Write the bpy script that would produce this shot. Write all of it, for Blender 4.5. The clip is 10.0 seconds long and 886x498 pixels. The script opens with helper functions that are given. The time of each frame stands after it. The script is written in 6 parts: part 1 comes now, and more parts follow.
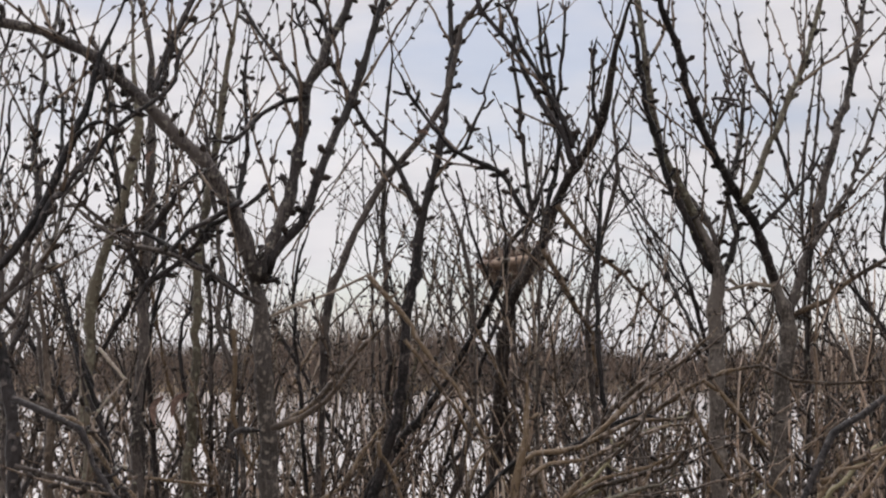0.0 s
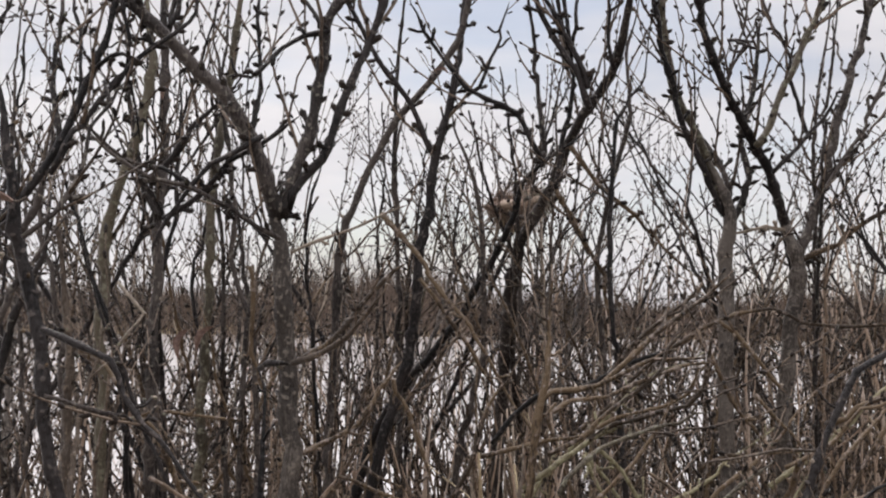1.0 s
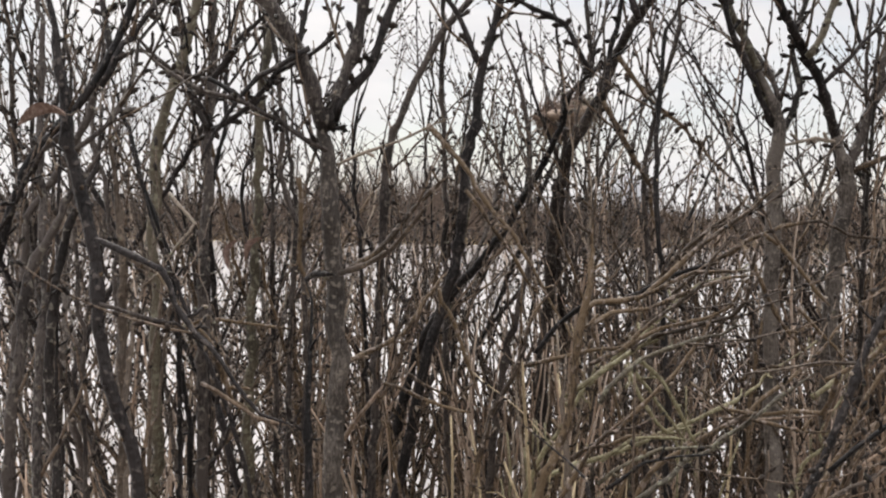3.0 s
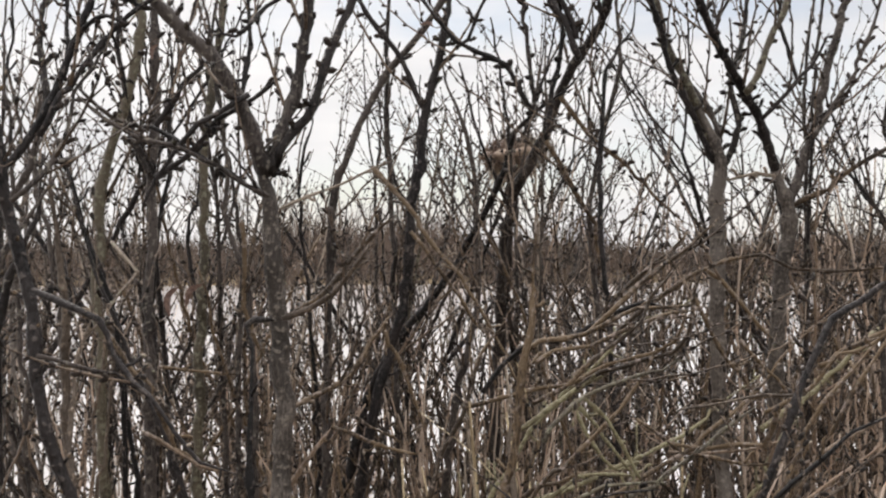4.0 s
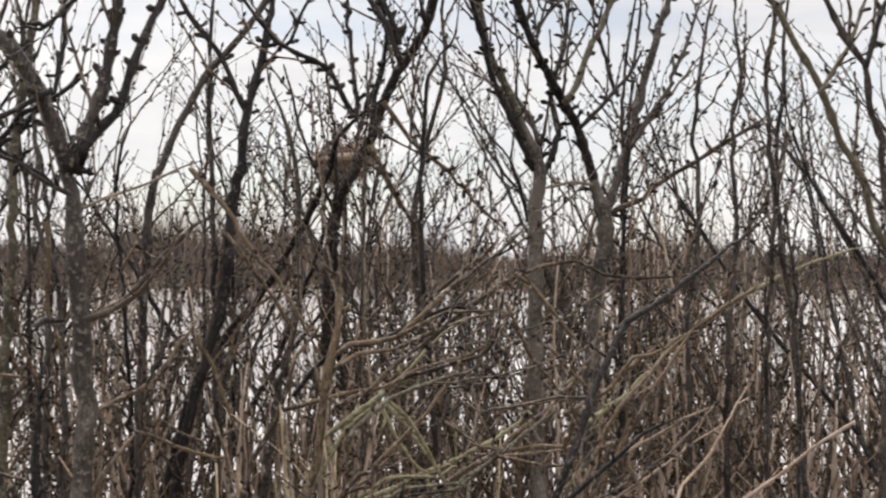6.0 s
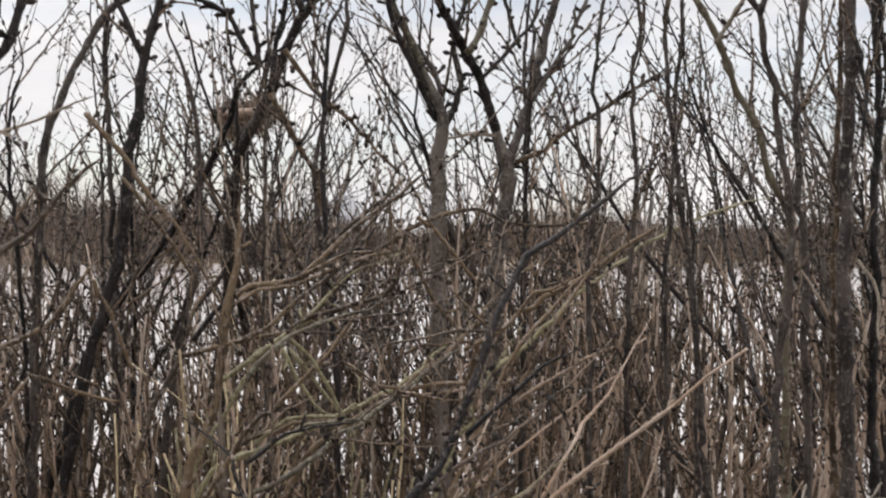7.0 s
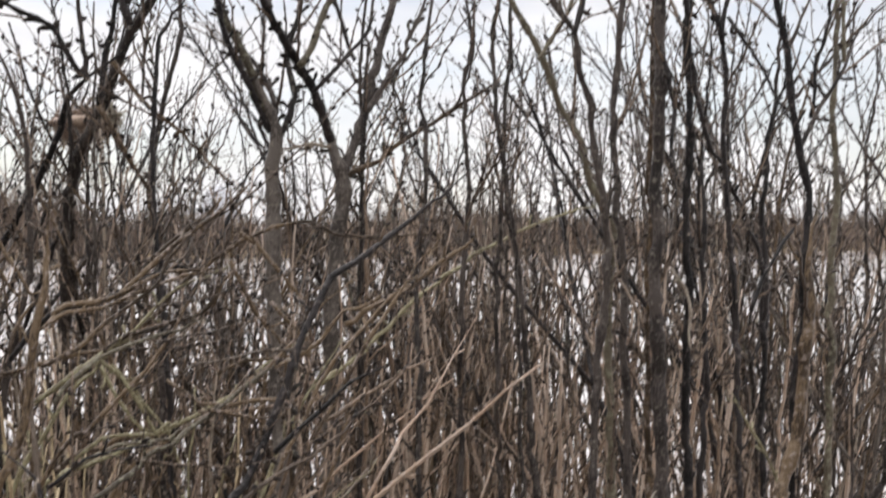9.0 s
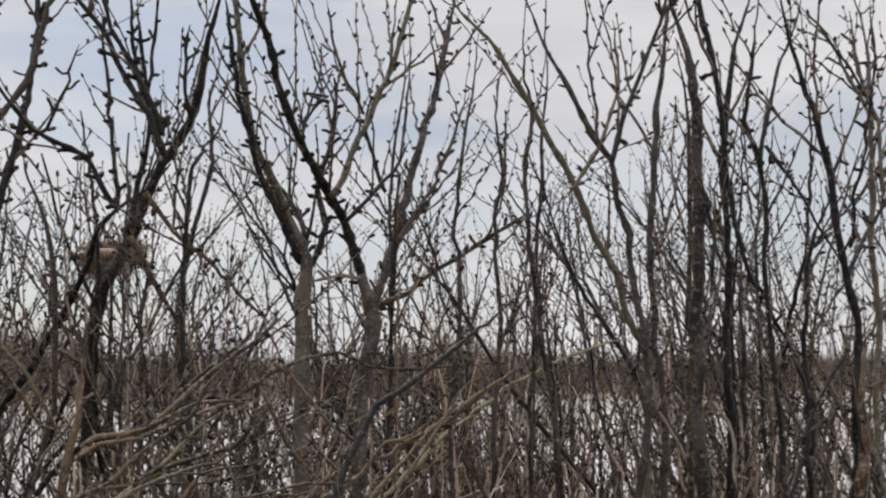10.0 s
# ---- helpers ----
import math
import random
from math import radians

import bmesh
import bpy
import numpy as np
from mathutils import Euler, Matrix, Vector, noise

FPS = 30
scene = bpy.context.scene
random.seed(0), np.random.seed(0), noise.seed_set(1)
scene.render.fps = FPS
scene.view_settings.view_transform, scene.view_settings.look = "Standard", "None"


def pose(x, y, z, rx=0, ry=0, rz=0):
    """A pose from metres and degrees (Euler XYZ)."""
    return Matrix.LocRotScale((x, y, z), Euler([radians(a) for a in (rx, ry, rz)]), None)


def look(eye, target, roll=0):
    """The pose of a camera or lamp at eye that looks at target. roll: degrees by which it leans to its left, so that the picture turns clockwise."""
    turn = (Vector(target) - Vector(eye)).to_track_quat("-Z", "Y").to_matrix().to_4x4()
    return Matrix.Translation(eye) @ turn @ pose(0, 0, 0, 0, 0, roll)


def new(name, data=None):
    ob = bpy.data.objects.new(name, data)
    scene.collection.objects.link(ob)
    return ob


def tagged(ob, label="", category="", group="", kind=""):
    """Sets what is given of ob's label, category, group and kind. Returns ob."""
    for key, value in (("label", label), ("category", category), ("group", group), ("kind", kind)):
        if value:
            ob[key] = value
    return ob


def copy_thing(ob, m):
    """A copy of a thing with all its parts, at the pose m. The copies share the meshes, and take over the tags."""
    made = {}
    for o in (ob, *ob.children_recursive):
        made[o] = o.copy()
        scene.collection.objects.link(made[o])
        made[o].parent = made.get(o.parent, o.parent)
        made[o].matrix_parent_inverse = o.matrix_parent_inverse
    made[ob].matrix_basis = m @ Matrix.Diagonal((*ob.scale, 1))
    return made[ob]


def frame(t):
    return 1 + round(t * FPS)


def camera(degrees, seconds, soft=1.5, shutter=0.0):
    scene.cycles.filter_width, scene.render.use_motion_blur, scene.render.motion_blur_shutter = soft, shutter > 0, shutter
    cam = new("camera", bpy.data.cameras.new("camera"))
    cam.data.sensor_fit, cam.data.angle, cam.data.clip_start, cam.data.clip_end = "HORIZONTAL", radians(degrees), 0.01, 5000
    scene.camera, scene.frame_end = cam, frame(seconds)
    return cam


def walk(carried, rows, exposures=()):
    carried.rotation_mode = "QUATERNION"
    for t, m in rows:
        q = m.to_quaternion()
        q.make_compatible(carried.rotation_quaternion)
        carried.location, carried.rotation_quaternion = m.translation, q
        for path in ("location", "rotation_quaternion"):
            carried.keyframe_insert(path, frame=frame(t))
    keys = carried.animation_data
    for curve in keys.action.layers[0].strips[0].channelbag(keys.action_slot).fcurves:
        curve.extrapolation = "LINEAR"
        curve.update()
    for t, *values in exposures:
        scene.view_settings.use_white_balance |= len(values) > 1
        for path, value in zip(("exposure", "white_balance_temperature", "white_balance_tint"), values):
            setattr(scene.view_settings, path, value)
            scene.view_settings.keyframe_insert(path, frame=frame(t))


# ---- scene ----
cam = camera(40.0, 10.0, soft=2.1, shutter=0.25)
PATH = [
    (0, (0.067, 0.000, 1.488), (0.0209, 1.9908, 1.6730), 0.0),
    (0.5, (0.025, 0.006, 1.466), (-0.0116, 2.0012, 1.6018), 0.3),
    (1, (0.011, 0.004, 1.473), (-0.0191, 2.0019, 1.5690), 0.6),
    (1.5, (0.006, 0.004, 1.446), (-0.0214, 2.0017, 1.5266), 0.4),
    (2, (0.011, -0.018, 1.461), (-0.0698, 1.9804, 1.4795), 1.4),
    (3.3, (0.022, -0.021, 1.482), (-0.0907, 1.9748, 1.4221), 0.8),
    (3.5, (0.022, -0.029, 1.483), (-0.0747, 1.9688, 1.4465), 0.4),
    (4, (0.053, -0.029, 1.485), (0.0085, 1.9700, 1.4936), -0.4),
    (4.5, (0.085, -0.035, 1.484), (0.0866, 1.9650, 1.5045), -0.7),
    (5, (0.094, -0.039, 1.483), (0.1322, 1.9608, 1.4966), -0.6),
    (5.2, (0.097, -0.046, 1.482), (0.1408, 1.9533, 1.4964), -0.5),
    (6.5, (0.139, -0.030, 1.476), (0.445, 1.946, 1.492), 0.3),
    (7, (0.138, -0.032, 1.413), (0.491, 1.937, 1.391), 0.1),
    (7.5, (0.259, -0.082, 1.413), (0.6903, 1.8647, 1.2540), 0.9),
    (8, (0.245, -0.075, 1.409), (0.7250, 1.8496, 1.1544), 0.0),
    (8.5, (0.233, -0.109, 1.423), (0.6666, 1.8296, 1.1862), -1.3),
    (9, (0.245, -0.114, 1.461), (0.7908, 1.8095, 1.4261), -0.3),
    (9.5, (0.212, -0.078, 1.443), (0.7985, 1.8279, 1.5931), 0.1),
    (10, (0.200, -0.044, 1.442), (0.7305, 1.8748, 1.6357), -0.3),
]
walk(cam, [(t, look(eye, target, roll)) for t, eye, target, roll in PATH],
     exposures=((0.0, -0.19, 6560, 14), (1.0, -0.13, 6560, 14), (2.0, -0.1, 6580, 13), (3.5, 0.08, 6700, 11), (5.0, 0.08, 6700, 11), (6.5, 0.06, 6660, 11), (7.5, 0.0, 6560, 12), (8.0, 0.2, 6540, 11), (8.5, 0.44, 6540, 11), (9.0, 0.2, 6540, 12), (9.5, -0.16, 6500, 12), (10.0, -0.33, 6480, 11)))

# ---- world, sun and exposure ----
world = bpy.data.worlds.new("overcast_sky")
scene.world = world
world.use_nodes = True
wn, wl = world.node_tree.nodes, world.node_tree.links
wn.clear()
w_out = wn.new("ShaderNodeOutputWorld")
w_mix = wn.new("ShaderNodeMixShader")
w_clear = wn.new("ShaderNodeBackground")
w_cloud = wn.new("ShaderNodeBackground")
w_sky = wn.new("ShaderNodeTexSky")
w_sky.sky_type = "NISHITA"
w_sky.sun_disc = False
w_sky.sun_elevation, w_sky.sun_rotation = radians(54), radians(323)
w_clear.inputs["Strength"].default_value = 0.12
wl.new(w_sky.outputs["Color"], w_clear.inputs["Color"])
w_co = wn.new("ShaderNodeTexCoord")
w_map = wn.new("ShaderNodeMapping")
w_map.inputs["Scale"].default_value = (1.6, 1.6, 6.5)
wl.new(w_co.outputs["Generated"], w_map.inputs["Vector"])
w_big = wn.new("ShaderNodeTexNoise")
w_big.inputs["Scale"].default_value, w_big.inputs["Detail"].default_value, w_big.inputs["Roughness"].default_value = 2.2, 6.0, 0.55
wl.new(w_map.outputs["Vector"], w_big.inputs["Vector"])
w_tone = wn.new("ShaderNodeValToRGB")
w_tone.color_ramp.elements[0].position, w_tone.color_ramp.elements[0].color = 0.33, (0.735, 0.742, 0.775, 1)
w_tone.color_ramp.elements[1].position, w_tone.color_ramp.elements[1].color = 0.66, (0.94, 0.93, 0.932, 1)
wl.new(w_big.outputs["Fac"], w_tone.inputs["Fac"])
wl.new(w_tone.outputs["Color"], w_cloud.inputs["Color"])
# an overcast sky is two to three times as bright overhead as near the horizon
w_axis = wn.new("ShaderNodeSeparateXYZ")
wl.new(w_co.outputs["Generated"], w_axis.inputs["Vector"])
w_zenith = wn.new("ShaderNodeMapRange")
w_zenith.interpolation_type = "SMOOTHSTEP"
w_zenith.inputs["From Min"].default_value, w_zenith.inputs["From Max"].default_value = 0.28, 0.95
w_zenith.inputs["To Min"].default_value, w_zenith.inputs["To Max"].default_value = 1.04, 3.0
wl.new(w_axis.outputs["Z"], w_zenith.inputs["Value"])
wl.new(w_zenith.outputs["Result"], w_cloud.inputs["Strength"])
w_gap = wn.new("ShaderNodeTexNoise")
w_gap.inputs["Scale"].default_value, w_gap.inputs["Detail"].default_value = 1.7, 4.0
wl.new(w_map.outputs["Vector"], w_gap.inputs["Vector"])
w_cover = wn.new("ShaderNodeMapRange")
w_cover.inputs["From Min"].default_value, w_cover.inputs["From Max"].default_value = 0.34, 0.52
w_cover.inputs["To Min"].default_value, w_cover.inputs["To Max"].default_value = 0.5, 0.97
wl.new(w_gap.outputs["Fac"], w_cover.inputs["Value"])
wl.new(w_cover.outputs["Result"], w_mix.inputs["Fac"])
wl.new(w_clear.outputs["Background"], w_mix.inputs[1])
wl.new(w_cloud.outputs["Background"], w_mix.inputs[2])
wl.new(w_mix.outputs["Shader"], w_out.inputs["Surface"])

sun = new("sun", bpy.data.lights.new("sun", "SUN"))
sun.data.energy, sun.data.angle, sun.data.color = 1.5, radians(22), (1.0, 0.965, 0.92)
sun.matrix_world = look((-3, 4, 7), (0, 0, 0))


# ---- materials ----
def bark(name, deep, mid, light, lichen=(0.20, 0.20, 0.13), lichen_from=0.66, rough=0.44, fine=1.0, gloss=0.32):
    """Ringed, flecked bark: two scales of colour, grain in the relief, and patches of lichen."""
    m = bpy.data.materials.new(name)
    m.use_nodes = True
    n, l = m.node_tree.nodes, m.node_tree.links
    b = n["Principled BSDF"]
    co = n.new("ShaderNodeTexCoord")
    info = n.new("ShaderNodeObjectInfo")
    broad = n.new("ShaderNodeTexNoise")
    broad.inputs["Scale"].default_value, broad.inputs["Detail"].default_value = 9.0, 5.0
    l.new(co.outputs["Object"], broad.inputs["Vector"])
    stretch = n.new("ShaderNodeMapping")
    stretch.inputs["Scale"].default_value = (260 * fine, 260 * fine, 70 * fine)
    l.new(co.outputs["Object"], stretch.inputs["Vector"])
    grain = n.new("ShaderNodeTexNoise")
    grain.inputs["Scale"].default_value, grain.inputs["Detail"].default_value = 1.0, 4.0
    l.new(stretch.outputs["Vector"], grain.inputs["Vector"])
    add = n.new("ShaderNodeMath")
    add.operation = "MULTIPLY_ADD"
    l.new(grain.outputs["Fac"], add.inputs[0])
    add.inputs[1].default_value = 0.75
    lower = n.new("ShaderNodeMath")
    lower.operation = "SUBTRACT"
    l.new(broad.outputs["Fac"], lower.inputs[0])
    lower.inputs[1].default_value = 0.17
    l.new(lower.outputs["Value"], add.inputs[2])
    shift = n.new("ShaderNodeMath")
    shift.operation = "MULTIPLY_ADD"
    l.new(info.outputs["Random"], shift.inputs[0])
    shift.inputs[1].default_value = 0.22
    l.new(add.outputs["Value"], shift.inputs[2])
    ramp = n.new("ShaderNodeValToRGB")
    ramp.color_ramp.elements[0].position, ramp.color_ramp.elements[0].color = 0.62, (*deep, 1)
    ramp.color_ramp.elements[1].position, ramp.color_ramp.elements[1].color = 1.0, (*light, 1)
    e = ramp.color_ramp.elements.new(0.93)
    e.color = (*mid, 1)
    isle = n.new("ShaderNodeNewGeometry")
    each = n.new("ShaderNodeMath")
    each.operation = "MULTIPLY_ADD"
    l.new(isle.outputs["Random Per Island"], each.inputs[0])
    each.inputs[1].default_value = 0.26
    l.new(shift.outputs["Value"], each.inputs[2])
    l.new(each.outputs["Value"], ramp.inputs["Fac"])
    spots = n.new("ShaderNodeTexNoise")
    spots.inputs["Scale"].default_value, spots.inputs["Detail"].default_value = 85.0, 2.0
    l.new(co.outputs["Object"], spots.inputs["Vector"])
    where = n.new("ShaderNodeMapRange")
    where.inputs["From Min"].default_value, where.inputs["From Max"].default_value = lichen_from - 0.07, lichen_from + 0.01
    where.inputs["To Max"].default_value = 0.75
    l.new(spots.outputs["Fac"], where.inputs["Value"])
    mix = n.new("ShaderNodeMix")
    mix.data_type = "RGBA"
    l.new(where.outputs["Result"], mix.inputs["Factor"])
    l.new(ramp.outputs["Color"], mix.inputs["A"])
    mix.inputs["B"].default_value = (*lichen, 1)
    l.new(mix.outputs["Result"], b.inputs["Base Color"])
    b.inputs["Roughness"].default_value = rough
    b.inputs["Specular IOR Level"].default_value = gloss
    bump = n.new("ShaderNodeBump")
    bump.inputs["Strength"].default_value, bump.inputs["Distance"].default_value = 0.9, 0.003
    lumps = n.new("ShaderNodeMath")
    lumps.operation = "MULTIPLY_ADD"
    l.new(spots.outputs["Fac"], lumps.inputs[0])
    lumps.inputs[1].default_value = 1.6
    l.new(grain.outputs["Fac"], lumps.inputs[2])
    l.new(lumps.outputs["Value"], bump.inputs["Height"])
    l.new(bump.outputs["Normal"], b.inputs["Normal"])
    return m


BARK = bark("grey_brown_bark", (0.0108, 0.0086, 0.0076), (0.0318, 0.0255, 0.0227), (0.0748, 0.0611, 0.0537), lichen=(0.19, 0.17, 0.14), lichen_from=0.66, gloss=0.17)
# Same bark, with backlit shade put into the colour, mainly for limbs against sky.
DARK = bark("backlit_dark_bark", (0.0039, 0.0032, 0.0030), (0.0100, 0.0081, 0.0077), (0.0264, 0.0216, 0.0203), lichen=(0.12, 0.10, 0.09), lichen_from=0.67, gloss=0.2)
OLIVE = bark("olive_bark", (0.0326, 0.0258, 0.0164), (0.0691, 0.0555, 0.0365), (0.1128, 0.0926, 0.0620), lichen=(0.21, 0.20, 0.14), lichen_from=0.62)
PALE = bark("pale_twig_bark", (0.0991, 0.0762, 0.0581), (0.1823, 0.1442, 0.1102), (0.2852, 0.2322, 0.1810))
DEAD = bark("dead_bleached_wood", (0.1500, 0.1290, 0.1050), (0.2500, 0.2200, 0.1800), (0.3700, 0.3320, 0.2780), lichen=(0.27, 0.255, 0.16), lichen_from=0.57)
LICHEN = bark("lichen_covered_bark", (0.0826, 0.0682, 0.0380), (0.1545, 0.1301, 0.0735), (0.2229, 0.1920, 0.1097), lichen=(0.27, 0.25, 0.15), lichen_from=0.56)
RUST = bark("rusty_brown_bark", (0.0388, 0.0278, 0.0202), (0.0782, 0.0578, 0.0427), (0.1267, 0.0970, 0.0731), lichen=(0.26, 0.20, 0.15), lichen_from=0.66)
RUSTPEEL = bark("brown_bark", (0.0627, 0.0408, 0.0263), (0.1316, 0.0888, 0.0577), (0.2213, 0.1536, 0.1026), lichen=(0.27, 0.21, 0.17), lichen_from=0.66, gloss=0.5)
PEELED = bark("peeled_orange_wood", (0.13, 0.078, 0.047), (0.25, 0.150, 0.090), (0.36, 0.25, 0.165), lichen=(0.12, 0.09, 0.065), lichen_from=0.52, rough=0.75, gloss=0.1)
TWIG = bark("young_twig_bark", (0.0288, 0.0195, 0.0131), (0.0770, 0.0530, 0.0366), (0.1709, 0.1226, 0.0858), fine=2.0, lichen=(0.22, 0.18, 0.15), lichen_from=0.68)
BUD = bark("bud_scales", (0.0079, 0.0057, 0.0046), (0.0186, 0.0138, 0.0111), (0.0415, 0.0309, 0.0248), lichen_from=0.72, fine=2.0, gloss=0.15)
# Lightened copy of the bark: brightness of the low stems is put into its colour.
LIT_STEM = bark("lit_stem_bark", (0.1122, 0.0853, 0.0633), (0.2244, 0.1755, 0.1322), (0.3630, 0.2909, 0.2214), lichen=(0.28, 0.26, 0.20), gloss=0.5)
# Lighter copy for trunks off the sky; their lit look is in the colour.
GREY = bark("grey_trunk_bark", (0.0262, 0.0215, 0.0184), (0.0649, 0.0539, 0.0458), (0.1245, 0.1052, 0.0900), lichen=(0.21, 0.18, 0.15), lichen_from=0.63, gloss=0.2)
UMBER = bark("umber_limb_bark", (0.0175, 0.0115, 0.0064), (0.0481, 0.0315, 0.0184), (0.1267, 0.0872, 0.0511), lichen=(0.25, 0.20, 0.17), lichen_from=0.64, gloss=0.22)
MAUVE = bark("grey_mauve_stem_bark", (0.2011, 0.1374, 0.0947), (0.4256, 0.2971, 0.2068), (0.4333, 0.3349, 0.2614), lichen=(0.36, 0.29, 0.23), lichen_from=0.67, gloss=0.6)
FAR_TWIG = bark("far_thicket_bark", (0.0594, 0.0406, 0.0306), (0.1023, 0.0721, 0.0544), (0.1540, 0.1122, 0.0865), lichen_from=0.75)
REED = bark("dry_reed_straw", (0.2794, 0.2086, 0.1243), (0.4285, 0.3317, 0.2039), (0.5775, 0.4657, 0.2947), lichen_from=0.8)
NEST = bark("nest_straw", (0.0624, 0.0367, 0.0273), (0.1680, 0.1076, 0.0783), (0.3600, 0.2691, 0.2018), lichen=(0.36, 0.28, 0.22), lichen_from=0.66)
CONIFER = bark("dark_evergreen", (0.018, 0.022, 0.017), (0.033, 0.040, 0.031), (0.055, 0.062, 0.045), lichen_from=0.8)
LEAF = bark("withered_leaf", (0.105, 0.062, 0.050), (0.205, 0.132, 0.105), (0.30, 0.215, 0.175), lichen_from=0.8)


def ground_material():
    m = bpy.data.materials.new("muddy_bank")
    m.use_nodes = True
    n, l = m.node_tree.nodes, m.node_tree.links
    b = n["Principled BSDF"]
    co = n.new("ShaderNodeTexCoord")
    a = n.new("ShaderNodeTexNoise")
    a.inputs["Scale"].default_value, a.inputs["Detail"].default_value = 0.8, 8.0
    l.new(co.outputs["Object"], a.inputs["Vector"])
    c = n.new("ShaderNodeTexNoise")
    c.inputs["Scale"].default_value, c.inputs["Detail"].default_value = 22.0, 6.0
    l.new(co.outputs["Object"], c.inputs["Vector"])
    add = n.new("ShaderNodeMath")
    add.operation = "MULTIPLY_ADD"
    l.new(c.outputs["Fac"], add.inputs[0])
    add.inputs[1].default_value = 0.5
    l.new(a.outputs["Fac"], add.inputs[2])
    ramp = n.new("ShaderNodeValToRGB")
    ramp.color_ramp.elements[0].position, ramp.color_ramp.elements[0].color = 0.5, (0.038, 0.029, 0.021, 1)
    ramp.color_ramp.elements[1].position, ramp.color_ramp.elements[1].color = 1.0, (0.135, 0.105, 0.074, 1)
    l.new(add.outputs["Value"], ramp.inputs["Fac"])
    l.new(ramp.outputs["Color"], b.inputs["Base Color"])
    b.inputs["Roughness"].default_value = 0.9
    bump = n.new("ShaderNodeBump")
    bump.inputs["Strength"].default_value, bump.inputs["Distance"].default_value = 0.7, 0.03
    l.new(c.outputs["Fac"], bump.inputs["Height"])
    l.new(bump.outputs["Normal"], b.inputs["Normal"])
    return m


def water_material():
    m = bpy.data.materials.new("pale_water")
    m.use_nodes = True
    n, l = m.node_tree.nodes, m.node_tree.links
    b = n["Principled BSDF"]
    co = n.new("ShaderNodeTexCoord")
    a = n.new("ShaderNodeTexNoise")
    a.inputs["Scale"].default_value, a.inputs["Detail"].default_value = 0.35, 4.0
    l.new(co.outputs["Object"], a.inputs["Vector"])
    # Pale base colour adds sky brightness that mirroring alone would not give.
    ramp = n.new("ShaderNodeValToRGB")
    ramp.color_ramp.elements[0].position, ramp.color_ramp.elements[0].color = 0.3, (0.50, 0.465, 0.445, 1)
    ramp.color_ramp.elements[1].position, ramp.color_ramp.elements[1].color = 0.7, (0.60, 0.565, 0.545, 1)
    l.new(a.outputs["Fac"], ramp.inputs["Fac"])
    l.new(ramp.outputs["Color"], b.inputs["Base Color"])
    b.inputs["Roughness"].default_value = 0.16
    b.inputs["IOR"].default_value = 1.33
    rip = n.new("ShaderNodeTexNoise")
    rip.inputs["Scale"].default_value, rip.inputs["Detail"].default_value = 5.0, 3.0
    l.new(co.outputs["Object"], rip.inputs["Vector"])
    bump = n.new("ShaderNodeBump")
    bump.inputs["Strength"].default_value, bump.inputs["Distance"].default_value = 0.15, 0.02
    l.new(rip.outputs["Fac"], bump.inputs["Height"])
    l.new(bump.outputs["Normal"], b.inputs["Normal"])
    return m


